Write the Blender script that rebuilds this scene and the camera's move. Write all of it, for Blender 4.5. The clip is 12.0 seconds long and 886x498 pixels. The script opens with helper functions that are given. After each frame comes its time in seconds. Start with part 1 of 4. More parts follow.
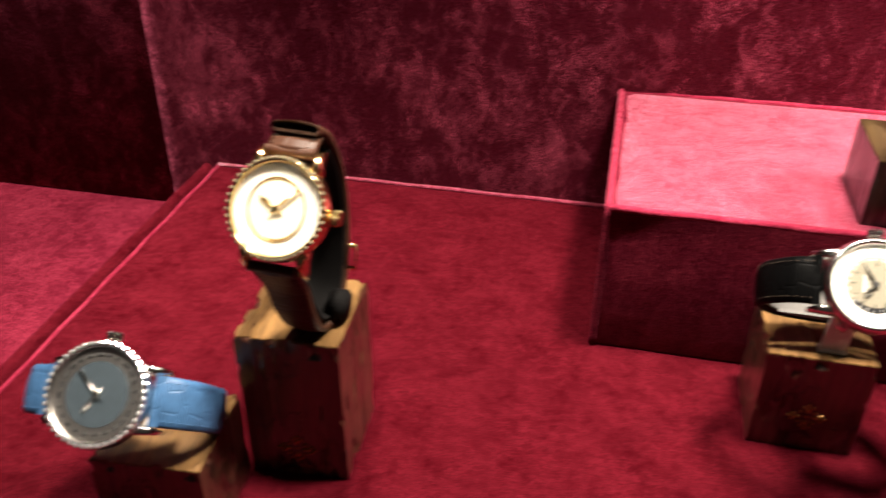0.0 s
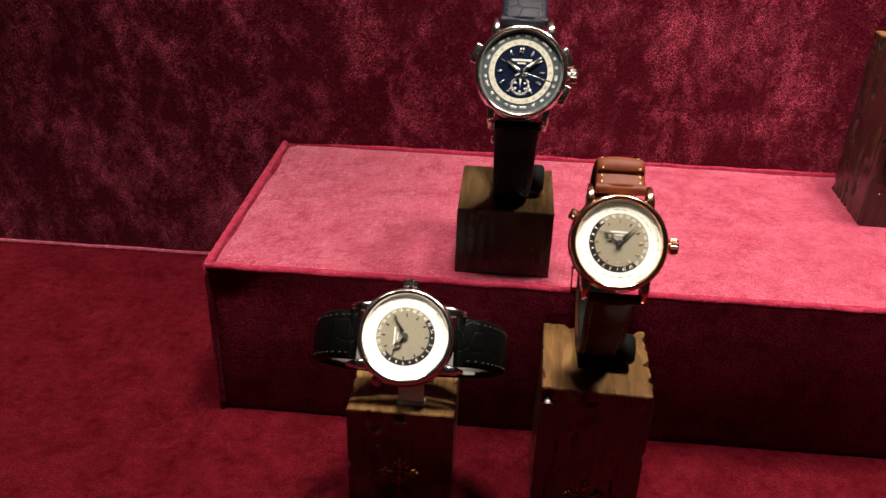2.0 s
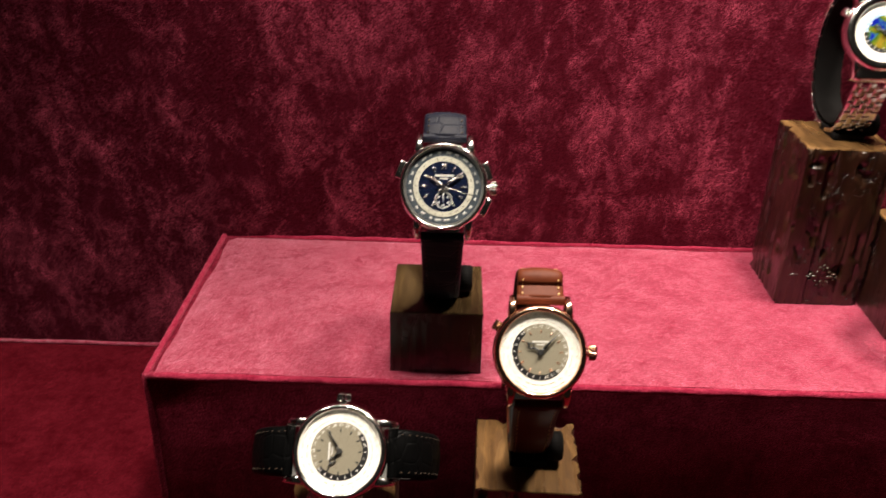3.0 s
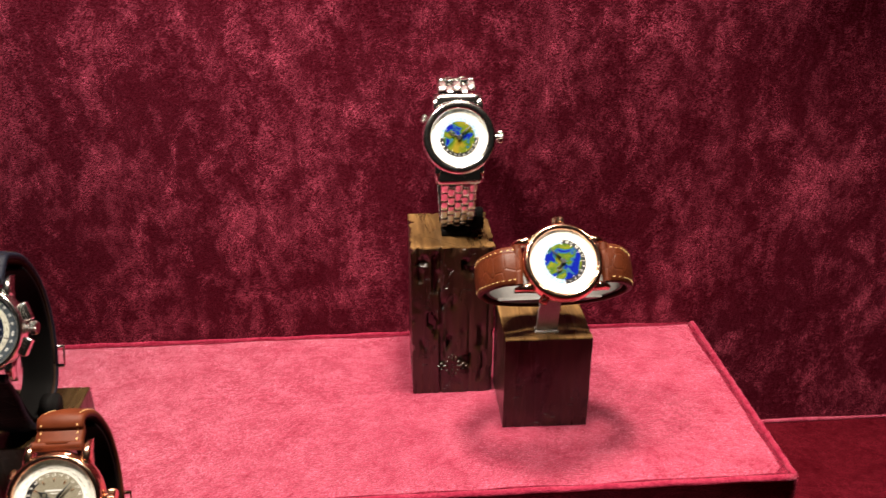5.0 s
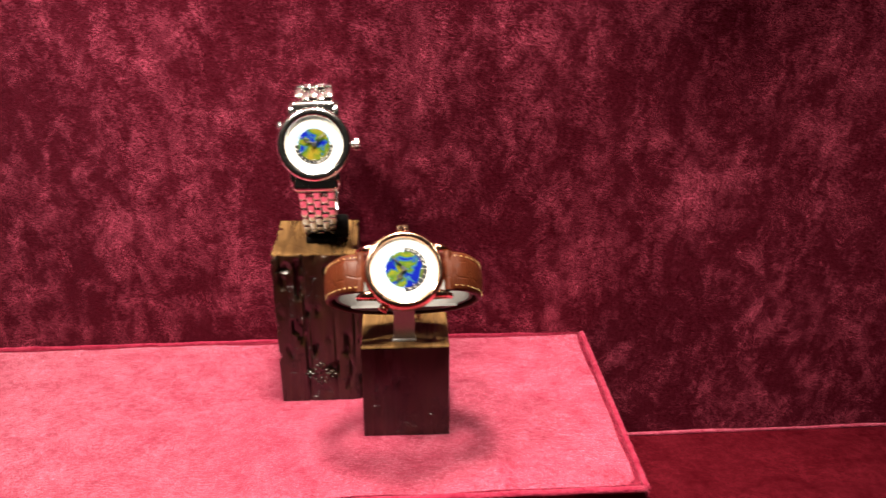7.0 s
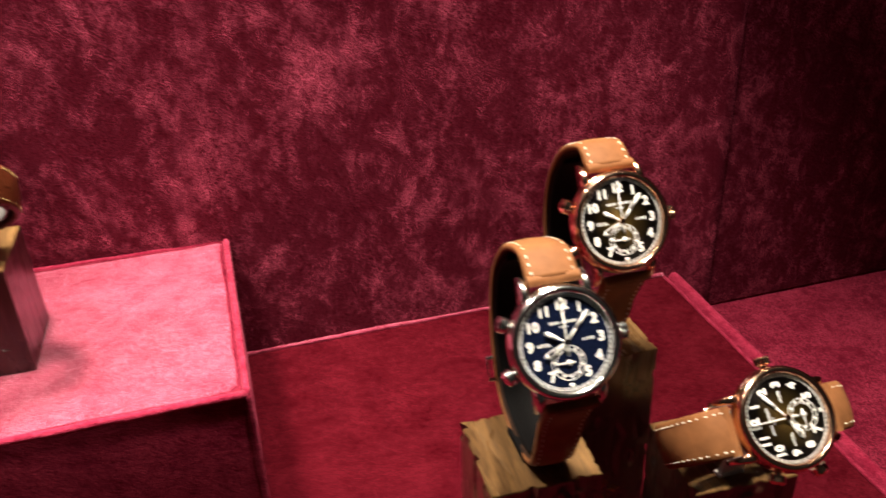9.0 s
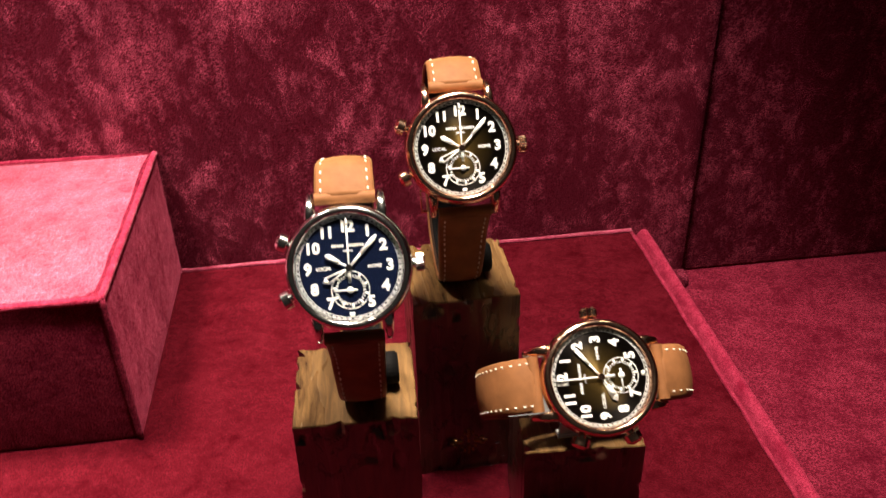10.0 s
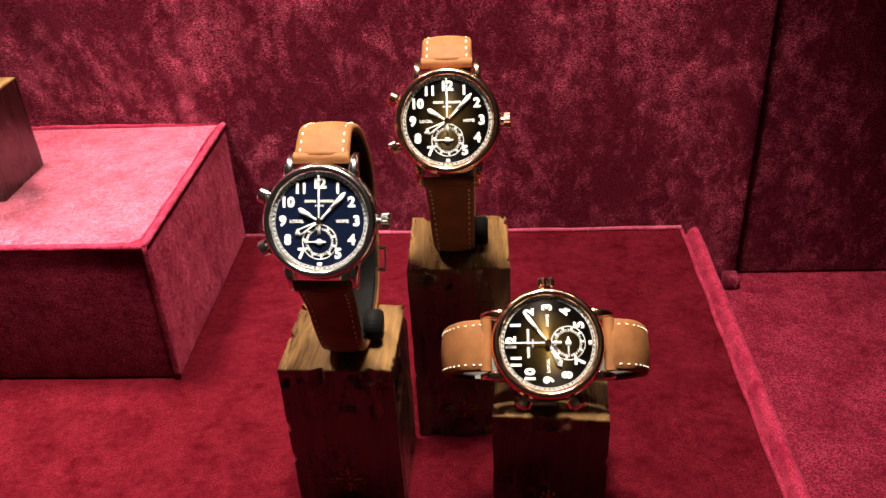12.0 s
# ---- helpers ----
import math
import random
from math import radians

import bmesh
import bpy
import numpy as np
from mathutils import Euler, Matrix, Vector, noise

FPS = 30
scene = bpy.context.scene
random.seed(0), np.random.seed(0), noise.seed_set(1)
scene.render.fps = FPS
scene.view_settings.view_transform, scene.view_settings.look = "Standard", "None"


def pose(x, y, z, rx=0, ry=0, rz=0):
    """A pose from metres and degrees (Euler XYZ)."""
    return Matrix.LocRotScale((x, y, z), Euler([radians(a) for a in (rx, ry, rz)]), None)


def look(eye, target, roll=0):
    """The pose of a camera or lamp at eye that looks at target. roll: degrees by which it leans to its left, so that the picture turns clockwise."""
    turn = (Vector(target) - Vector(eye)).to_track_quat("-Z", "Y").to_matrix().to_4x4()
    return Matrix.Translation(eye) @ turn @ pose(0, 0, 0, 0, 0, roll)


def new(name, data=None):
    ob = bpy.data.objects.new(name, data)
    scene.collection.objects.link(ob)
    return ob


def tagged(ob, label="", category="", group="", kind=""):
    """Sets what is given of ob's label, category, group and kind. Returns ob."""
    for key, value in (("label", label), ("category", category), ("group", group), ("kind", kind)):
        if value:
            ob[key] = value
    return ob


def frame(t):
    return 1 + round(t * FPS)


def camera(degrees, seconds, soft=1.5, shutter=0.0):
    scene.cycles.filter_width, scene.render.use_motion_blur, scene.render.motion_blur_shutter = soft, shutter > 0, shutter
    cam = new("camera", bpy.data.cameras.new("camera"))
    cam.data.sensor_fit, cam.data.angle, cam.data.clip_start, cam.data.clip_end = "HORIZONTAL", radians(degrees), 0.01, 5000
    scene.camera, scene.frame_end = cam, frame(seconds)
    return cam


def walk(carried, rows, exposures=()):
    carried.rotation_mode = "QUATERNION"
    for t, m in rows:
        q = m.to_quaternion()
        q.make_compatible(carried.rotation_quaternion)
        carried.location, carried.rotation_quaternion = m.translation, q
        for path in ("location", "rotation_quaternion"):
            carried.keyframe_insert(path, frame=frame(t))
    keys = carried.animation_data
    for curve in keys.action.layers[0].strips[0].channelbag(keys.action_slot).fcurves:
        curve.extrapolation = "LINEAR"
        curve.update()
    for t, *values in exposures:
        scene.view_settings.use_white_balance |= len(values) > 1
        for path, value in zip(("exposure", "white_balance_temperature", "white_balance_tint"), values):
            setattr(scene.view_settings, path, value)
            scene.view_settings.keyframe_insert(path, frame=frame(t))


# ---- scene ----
cam = camera(55.05, 12.0, shutter=0.4)
PATH = [
    (0, (-0.0031, -0.3778, 0.2984), (-0.0741, -0.0486, 0.0826), 0.31),
    (0.5, (0.0488, -0.3653, 0.2987), (0.0024, -0.0276, 0.0894), 1.55),
    (1, (0.0848, -0.3598, 0.2970), (0.0507, -0.0161, 0.0953), 1.62),
    (1.5, (0.1217, -0.3465, 0.2974), (0.0955, -0.0004, 0.0986), 1.67),
    (2, (0.1362, -0.3419, 0.2974), (0.1132, 0.0061, 0.1015), 1.96),
    (2.5, (0.1492, -0.3381, 0.3096), (0.1270, 0.0142, 0.1216), 1.60),
    (3, (0.1467, -0.3393, 0.3334), (0.1436, 0.0173, 0.1523), 1.39),
    (3.5, (0.1560, -0.3314, 0.3461), (0.1839, 0.0266, 0.1698), 1.35),
    (3.7, (0.1794, -0.3231, 0.3513), (0.2161, 0.0352, 0.1774), 1.34),
    (5.5, (0.3459, -0.3273, 0.3840), (0.3724, 0.0327, 0.2116), -0.23),
    (6, (0.3573, -0.3278, 0.3790), (0.3809, 0.0345, 0.2111), 0.63),
    (6.5, (0.3645, -0.3293, 0.3834), (0.3875, 0.0327, 0.2147), 0.63),
    (8.3, (0.4973, -0.3343, 0.3593), (0.5607, 0.0195, 0.1838), -1.84),
    (8.5, (0.4985, -0.3254, 0.3572), (0.5764, 0.0185, 0.1684), -1.10),
    (9, (0.5350, -0.3258, 0.3353), (0.6255, 0.0109, 0.1392), -2.26),
    (9.5, (0.6022, -0.3246, 0.3196), (0.6790, 0.0095, 0.1135), -1.87),
    (10, (0.6455, -0.3341, 0.3091), (0.6838, 0.0024, 0.0963), -1.64),
    (10.5, (0.6692, -0.3417, 0.3029), (0.6890, -0.0066, 0.0854), -0.99),
    (11, (0.6823, -0.3421, 0.3026), (0.6861, -0.0049, 0.0874), -1.73),
    (11.5, (0.6967, -0.3486, 0.3022), (0.6880, -0.0099, 0.0896), -2.71),
    (12, (0.7043, -0.3612, 0.3056), (0.6800, -0.0214, 0.0959), -3.11),
]
EXPOSURES = [(0.0, 1.0), (0.5, 0.45), (1.0, 0.1), (2.5, -0.20), (3.7, -0.33), (5.5, -0.17), (6.7, -0.06), (8.3, 0.63), (9.0, 0.44), (9.5, 0.44), (10.5, 0.80), (11.2, 0.80), (12.0, 0.70)]
walk(cam, [(t, look(eye, target, roll)) for t, eye, target, roll in PATH], EXPOSURES)

# ---- light ----
world = bpy.data.worlds.new("showroom_dimness")
world.use_nodes = True
world.node_tree.nodes["Background"].inputs[0].default_value = (1.0, 0.8, 0.7, 1)
world.node_tree.nodes["Background"].inputs[1].default_value = 0.011
scene.world = world


def spot(x, y, z, tx, ty, tz, watts, cone, soft=0.012, colour=(1.0, 0.88, 0.74)):
    d = bpy.data.lights.new("spotlight", "SPOT")
    d.energy, d.spot_size, d.spot_blend, d.shadow_soft_size, d.color = watts, radians(cone), 0.7, soft, colour
    ob = new("spotlight", d)
    ob.matrix_world = look((x, y, z), (tx, ty, tz))
    return ob


CEIL = 0.78
# a row of small warm spotlights straight over the watches
LAMPS = [
    (-0.45, 0.10, -0.46, 0.05, 34.0, 56),
    (-0.14, -0.05, -0.14, -0.08, 24.0, 50),
    (0.14, -0.02, 0.14, 0.02, 37.0, 76),
    (0.40, 0.070, 0.38, 0.05, 42.0, 64),
    (0.69, -0.065, 0.69, -0.04, 37.0, 62),
    (1.00, 0.085, 0.99, 0.10, 8.5, 64),
]
for lx, ly, tx, ty, watts, cone in LAMPS:
    spot(lx, ly, CEIL - 0.080, tx, ty, 0.08, watts, cone, 0.048)


# ---- materials ----
class Nodes:
    """A small wrapper to write node trees briefly."""

    def __init__(self, name):
        self.m = bpy.data.materials.new(name)
        self.m.use_nodes = True
        self.t = self.m.node_tree
        self.p = self.t.nodes["Principled BSDF"]
        self.out = self.t.nodes["Material Output"]
        self.co = self.t.nodes.new("ShaderNodeTexCoord").outputs["Object"]

    def link(self, a, b):
        self.t.links.new(a, b)

    def add(self, kind, **values):
        n = self.t.nodes.new(kind)
        for k, v in values.items():
            n.inputs[k.replace("_", " ")].default_value = v
        return n

    def set(self, **values):
        for k, v in values.items():
            self.p.inputs[k.replace("_", " ")].default_value = v

    def mapped(self, scale):
        n = self.add("ShaderNodeMapping", Scale=scale)
        self.link(self.co, n.inputs["Vector"])
        return n.outputs[0]

    def noise(self, scale, detail=4.0, rough=0.6, vec=None, distortion=0.0):
        n = self.add("ShaderNodeTexNoise", Scale=scale, Detail=detail, Roughness=rough, Distortion=distortion)
        self.link(vec or self.co, n.inputs["Vector"])
        return n.outputs["Fac"]

    def ramp(self, fac, *stops):
        n = self.t.nodes.new("ShaderNodeValToRGB")
        e = n.color_ramp.elements
        while len(e) < len(stops):
            e.new(0.5)
        for el, (pos, col) in zip(e, stops):
            el.position = pos
            el.color = (col, col, col, 1) if isinstance(col, float) else (*col, 1)
        self.link(fac, n.inputs["Fac"])
        return n.outputs["Color"]

    def math(self, op, a, b):
        n = self.t.nodes.new("ShaderNodeMath")
        n.operation = op
        for i, v in enumerate((a, b)):
            if isinstance(v, (int, float)):
                n.inputs[i].default_value = v
            else:
                self.link(v, n.inputs[i])
        return n.outputs[0]

    def bump(self, height, strength, dist, normal=None):
        n = self.add("ShaderNodeBump", Strength=strength, Distance=dist)
        self.link(height, n.inputs["Height"])
        if normal:
            self.link(normal, n.inputs["Normal"])
        return n.outputs[0]

    def done(self, normal=None):
        if normal:
            self.link(normal, self.p.inputs["Normal"])
        return self.m


def velvet(name, dark, light, patch, stretch, sheen, lay=0.5, soft=0.10, tint=(1.0, 0.20, 0.33), pile=0.35, low=0.6, high=1.0, spark=0.1, fuzz=0.3, gloss=0.03, lustre=0.85, relief=0.7, grain=1500.0, lean=(0.0, 0.0, 0.0), ragged=0.6):
    """Crushed velvet: short pile that leans one way, lies in patches with ragged edges and shows its single fibres."""
    n = Nodes(name)
    v = n.mapped(stretch)
    big = n.noise(patch, 6.0, ragged, v, 0.2)
    mid = n.noise(patch * 4.5, 6.0, ragged + 0.05, v, 0.15)
    fine = n.noise(grain, 1.0, 0.7, n.mapped((0.85, 1.0, 1.2)))
    nap = n.math("ADD", n.math("MULTIPLY", big, 0.5), n.math("MULTIPLY", mid, 0.5))
    mask = n.ramp(nap, (lay - soft, 0.0), (lay + soft, 1.0))
    # crushed clusters: glints of single tufts, painted into the colour as pale specks
    crush = n.ramp(n.noise(patch * 2.1, 6.0, 0.7, v, 0.9), (0.48, 0.0), (0.64, 1.0))
    tuft_glints = n.math("MULTIPLY", crush, n.ramp(n.noise(grain * 1.25, 2.0, 0.7, v), (0.54, 0.0), (0.66, spark)))
    fleck = n.math("MULTIPLY", n.math("ADD", mask, 0.10), n.ramp(fine, (0.40, low), (0.62, high)))
    fleck = n.math("ADD", fleck, n.math("MULTIPLY", tuft_glints, n.math("ADD", mask, 0.25)))
    mix = n.add("ShaderNodeMix")
    mix.data_type = "RGBA"
    n.link(fleck, mix.inputs[0])
    mix.inputs["A"].default_value = (*dark, 1)
    mix.inputs["B"].default_value = (*light, 1)
    n.link(mix.outputs["Result"], n.p.inputs["Base Color"])
    n.set(Roughness=lustre, Sheen_Roughness=pile, Sheen_Tint=(*tint, 1))
    n.link(n.math("MULTIPLY", n.math("ADD", mask, 0.15), gloss), n.p.inputs["Specular IOR Level"])
    n.link(n.math("MULTIPLY", n.math("ADD", fleck, 0.02), sheen), n.p.inputs["Sheen Weight"])
    # the fibres stand aslant
    tip = n.t.nodes.new("ShaderNodeVectorMath")
    tip.operation = "ADD"
    n.link(n.t.nodes.new("ShaderNodeNewGeometry").outputs["Normal"], tip.inputs[0])
    tip.inputs[1].default_value = lean
    unit = n.t.nodes.new("ShaderNodeVectorMath")
    unit.operation = "NORMALIZE"
    n.link(tip.outputs[0], unit.inputs[0])
    b = n.bump(nap, relief, 0.004, unit.outputs[0])
    b = n.bump(fine, fuzz, 0.0006, b)
    return n.done(b)


VELVET_WALL = velvet("crushed_velvet_hanging", (0.040, 0.0014, 0.0052), (0.68, 0.105, 0.19), 17.0, (1.2, 1.0, 0.85), 1.3, 0.635, 0.155, (1.0, 0.20, 0.36), 0.40, low=0.0, high=0.70, spark=2.6, fuzz=0.6, gloss=0.05, lustre=0.5, lean=(-0.6, 0.0, 0.0), ragged=0.68, grain=1400.0)
# raised plinth's one velvet, in tones that hold its light: top brightest, front darkest
VELVET_TOP_LIT = velvet("velvet_cover_lit", (0.150, 0.005, 0.021), (0.40, 0.044, 0.100), 58.0, (1, 1, 1), 1.1, 0.46, 0.14, (1.0, 0.68, 0.80), 0.42, low=0.15, spark=0.6, fuzz=0.6, gloss=0.35, lustre=0.5, relief=0.6, ragged=0.70, lean=(-0.35, 0.0, 0.0), grain=1300.0)
VELVET_CORD = velvet("velvet_cord", (0.15, 0.005, 0.020), (0.32, 0.030, 0.066), 90.0, (1, 1, 1), 0.3, 0.48, 0.14, (1.0, 0.45, 0.55), 0.45, low=0.35, spark=0.3, fuzz=0.6)
# lighter copy for sides that face the lamps: light put into the colour
VELVET_SIDE_LIT = velvet("velvet_side_lit", (0.100, 0.0030, 0.012), (0.33, 0.030, 0.066), 30.0, (1, 1, 1), 0.3, 0.48, 0.14, low=0.25, spark=0.5, ragged=0.66)
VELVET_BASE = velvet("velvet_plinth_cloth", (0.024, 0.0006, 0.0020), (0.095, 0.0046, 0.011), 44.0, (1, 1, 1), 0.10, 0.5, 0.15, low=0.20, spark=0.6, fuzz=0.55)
# floor cloth; also the raised plinth's front, its shade put into the colour
VELVET_FLOOR_AND_SHADED_FRONT = velvet("velvet_floor_and_shaded_front", (0.045, 0.0013, 0.006), (0.20, 0.018, 0.038), 26.0, (1, 1, 1), 0.2, 0.48, 0.14, low=0.12, spark=1.8, fuzz=0.6, ragged=0.68, grain=1200.0)


def wood(name, dark, light, run=(1.0, 1.0, 0.09), coat=0.0, pits=0.0):
    """Old lacquered wood: long grain, broad stains and, on the sides, clusters of short dark scars."""
    n = Nodes(name)
    v = n.mapped(run)
    grain = n.noise(330.0, 5.0, 0.7, v, 0.7)
    broad = n.noise(60.0, 4.0, 0.6, v, 0.8)
    fac = n.math("ADD", n.math("MULTIPLY", grain, 0.55), n.math("MULTIPLY", broad, 0.45))
    colour = n.ramp(fac, (0.36, dark), (0.5, tuple((a + b) / 2.4 for a, b in zip(dark, light))), (0.66, light))
    n.link(n.ramp(broad, (0.3, 0.20), (0.7, 0.40)), n.p.inputs["Roughness"])
    n.set(Specular_IOR_Level=0.5, Coat_Weight=coat, Coat_Roughness=0.3)
    bump = n.bump(fac, 0.4, 0.0006)
    if pits:
        patch = n.ramp(n.noise(42.0, 2.0, 0.5, n.mapped((1.0, 1.0, 0.8))), (0.46, 0.0), (0.58, 1.0))
        scar = n.ramp(n.noise(170.0, 3.0, 0.6, n.mapped((1.0, 1.0, 0.55)), 1.6), (0.545, 0.0), (0.60, 1.0))
        scar = n.math("MULTIPLY", n.math("MULTIPLY", patch, scar), pits)
        mix = n.add("ShaderNodeMix")
        mix.data_type = "RGBA"
        n.link(scar, mix.inputs[0])
        n.link(colour, mix.inputs["A"])
        mix.inputs["B"].default_value = (0.003, 0.0014, 0.001, 1)
        colour = mix.outputs["Result"]
        bump = n.bump(n.math("SUBTRACT", 1.0, scar), 0.9, 0.0012, bump)
    n.link(colour, n.p.inputs["Base Color"])
    return n.done(bump)


# side wood, its colour darkened to hold the shade below the lit tops
WOOD_SHADED = wood("shaded_antique_lacquered_wood", (0.004, 0.0017, 0.0009), (0.038, 0.014, 0.005), coat=0.55, pits=0.7)
# lighter, redder copy: more light and the floor's reflection put into the colour
WOOD_FLOORLIT = wood("floorlit_lacquered_wood", (0.015, 0.0052, 0.0034), (0.125, 0.043, 0.026), coat=0.9, pits=1.0)
# olive top, darkened further for the shadow of its watch
WOOD_OLIVE = wood("smooth_shaded_olive_wood", (0.018, 0.010, 0.004), (0.066, 0.040, 0.015), (1.0, 0.12, 1.0))
# the same wood as the sides, coloured paler as lit from above
WOOD_TOP_LIT = wood("lit_tan_wood", (0.038, 0.019, 0.008), (0.22, 0.118, 0.042), (1.0, 0.12, 1.0))


def metal(name, colour, rough=0.13):
    n = Nodes(name)
    n.set(Base_Color=(*colour, 1), Metallic=1.0)
    n.link(n.ramp(n.noise(500.0, 3.0), (0.3, rough), (0.7, rough + 0.06)), n.p.inputs["Roughness"])
    return n.done()


EMBLEM = metal("dark_bronze", (0.42, 0.22, 0.09), 0.30)
STEEL = metal("polished_white_gold", (0.82, 0.79, 0.76))
ROSE = metal("polished_rose_gold", (0.86, 0.52, 0.36))
GOLD = metal("polished_yellow_gold", (0.90, 0.66, 0.32))
SATIN = metal("brushed_steel", (0.62, 0.60, 0.58), 0.3)


def plain(name, colour, rough=0.5, spec=0.5, grain=900.0, relief=0.0001):
    n = Nodes(name)
    f = n.noise(grain, 3.0)
    n.link(n.ramp(f, (0.25, tuple(c * 0.85 for c in colour)), (0.75, tuple(min(1.0, c * 1.1) for c in colour))), n.p.inputs["Base Color"])
    n.set(Roughness=rough, Specular_IOR_Level=spec)
    return n.done(n.bump(f, 0.3, relief))


def leather(name, colour, croc=False, rough=0.42, spec=0.22):
    n = Nodes(name)
    f = n.noise(420.0, 4.0, 0.65)
    w = n.noise(90.0, 3.0)
    n.link(n.ramp(w, (0.3, tuple(c * 0.72 for c in colour)), (0.72, tuple(min(1.0, c * 1.2) for c in colour))), n.p.inputs["Base Color"])
    n.set(Roughness=rough, Specular_IOR_Level=spec)
    b = n.bump(f, 0.3, 0.0003)
    if croc:
        v = n.t.nodes.new("ShaderNodeTexVoronoi")
        v.feature = "DISTANCE_TO_EDGE"
        v.inputs["Scale"].default_value = 150.0
        v.inputs["Randomness"].default_value = 0.55
        n.link(n.mapped((0.75, 1.1, 1.1)), v.inputs["Vector"])
        b = n.bump(n.ramp(v.outputs["Distance"], (0.0, 0.0), (0.07, 1.0)), 0.35, 0.0005, b)
    return n.done(b)


TAN = leather("tan_calfskin", (0.215, 0.088, 0.033), False, 0.6, 0.12)
BROWN_CROC = leather("chestnut_alligator", (0.075, 0.016, 0.005), True)
BROWN_CALF = leather("chestnut_calfskin", (0.088, 0.018, 0.0055), False, 0.55, 0.14)
DARK_CROC = leather("dark_brown_alligator", (0.055, 0.022, 0.012), True)
NAVY_CROC = leather("black_navy_alligator", (0.009, 0.010, 0.018), True, 0.5, 0.10)
BLACK_CROC = leather("glossy_black_alligator", (0.002, 0.002, 0.0021), True, 0.4, 0.03)
BLUE_CROC = leather("sky_blue_alligator", (0.045, 0.115, 0.24), True)
LINING = leather("dark_strap_lining", (0.04, 0.022, 0.015), False, 0.75, 0.06)
THREAD = plain("cream_thread", (0.80, 0.72, 0.58), 0.8, 0.2)
DARK_THREAD = plain("dark_thread", (0.030, 0.020, 0.014), 0.8, 0.2)
GOLD_THREAD = plain("ochre_thread", (0.55, 0.36, 0.16), 0.8, 0.2)
TAB = plain("grey_painted_metal", (0.58, 0.57, 0.56), 0.35, 0.5)
CUFF = plain("black_display_cuff", (0.006, 0.0055, 0.0055), 0.7, 0.06)
GREY_CUFF = plain("grey_display_cuff", (0.15, 0.145, 0.14), 0.45)
WHITE_LACQUER = plain("white_lacquer", (0.80, 0.79, 0.74), 0.25, 0.4, 700.0, 0.00002)
OPALINE = plain("silver_opaline", (0.22, 0.20, 0.15), 0.45, 0.4, 1500.0, 0.00005)
CREAM = plain("cream_enamel", (0.46, 0.45, 0.38), 0.3)
GREY_RING = plain("blue_grey_ring", (0.050, 0.062, 0.075), 0.3)
NAVY = plain("navy_lacquer", (0.003, 0.006, 0.021), 0.25, 0.5, 700.0, 0.00002)
NIGHT = plain("black_enamel", (0.012, 0.012, 0.014), 0.3)
LUME = plain("white_luminous_paint", (0.82, 0.81, 0.76), 0.55, 0.3, 900.0, 0.00002)
INK = plain("black_print", (0.02, 0.02, 0.02), 0.5)
FAINT = plain("grey_print", (0.46, 0.46, 0.44), 0.5)
SOFT_PRINT = plain("champagne_print", (0.66, 0.64, 0.58), 0.5)
PALE = plain("pale_print", (0.62, 0.62, 0.60), 0.5)
DAYBLUE = plain("pale_blue_enamel", (0.25, 0.38, 0.55), 0.3)


def sunray(name, inner, outer, brushed=0.8):
    """A dial that is lighter in the middle than at the rim, brushed outwards from the centre."""
    n = Nodes(name)
    d = n.t.nodes.new("ShaderNodeVectorMath")
    d.operation = "LENGTH"
    n.link(n.co, d.inputs[0])
    n.link(n.ramp(n.math("MULTIPLY", d.outputs["Value"], 50.0), (0.03, inner), (0.28, tuple(0.35 * a + 0.65 * b for a, b in zip(inner, outer))), (0.62, outer)), n.p.inputs["Base Color"])
    n.set(Metallic=0.85, Roughness=0.36, Anisotropic=brushed, Anisotropic_Rotation=0.25)
    tangent = n.t.nodes.new("ShaderNodeTangent")
    tangent.direction_type, tangent.axis = "RADIAL", "Z"
    n.link(tangent.outputs[0], n.p.inputs["Tangent"])
    return n.done()


BROWN_DIAL = sunray("brown_sunburst", (0.26, 0.165, 0.045), (0.007, 0.005, 0.004))
BLUE_GREY_DIAL = plain("grey_blue_guilloche", (0.045, 0.060, 0.072), 0.35, 0.5, 260.0, 0.0002)
SILVER_DIAL = plain("champagne_dial", (0.74, 0.70, 0.58), 0.3, 0.5)


def enamel_map(name, shift, sea, level):
    n = Nodes(name)
    mp = n.add("ShaderNodeMapping", Location=shift)
    n.link(n.co, mp.inputs["Vector"])
    f = n.noise(135.0, 3.0, 0.5, mp.outputs[0], 0.6)
    n.link(n.ramp(f, (level - 0.06, sea), (level - 0.010, (0.030, 0.11, 0.14)), (level, (0.030, 0.085, 0.012)), (level + 0.06, (0.095, 0.125, 0.012)), (level + 0.2, (0.19, 0.14, 0.014))), n.p.inputs["Base Color"])
    n.set(Roughness=0.15)
    return n.done()


MAP_A = enamel_map("enamel_map", (0.013, 0.004, 0), (0.003, 0.009, 0.20), 0.45)
MAP_B = enamel_map("enamel_map_blue", (0.052, 0.031, 0), (0.003, 0.009, 0.18), 0.49)


def crystal_material():
    n = Nodes("sapphire_crystal")
    clear = n.t.nodes.new("ShaderNodeBsdfTransparent")
    gloss = n.add("ShaderNodeBsdfGlossy", Roughness=0.02)
    fres = n.add("ShaderNodeFresnel", IOR=1.35)
    mix = n.t.nodes.new("ShaderNodeMixShader")
    n.link(fres.outputs[0], mix.inputs[0])
    n.link(clear.outputs[0], mix.inputs[1])
    n.link(gloss.outputs[0], mix.inputs[2])
    n.link(mix.outputs[0], n.out.inputs["Surface"])
    return n.m


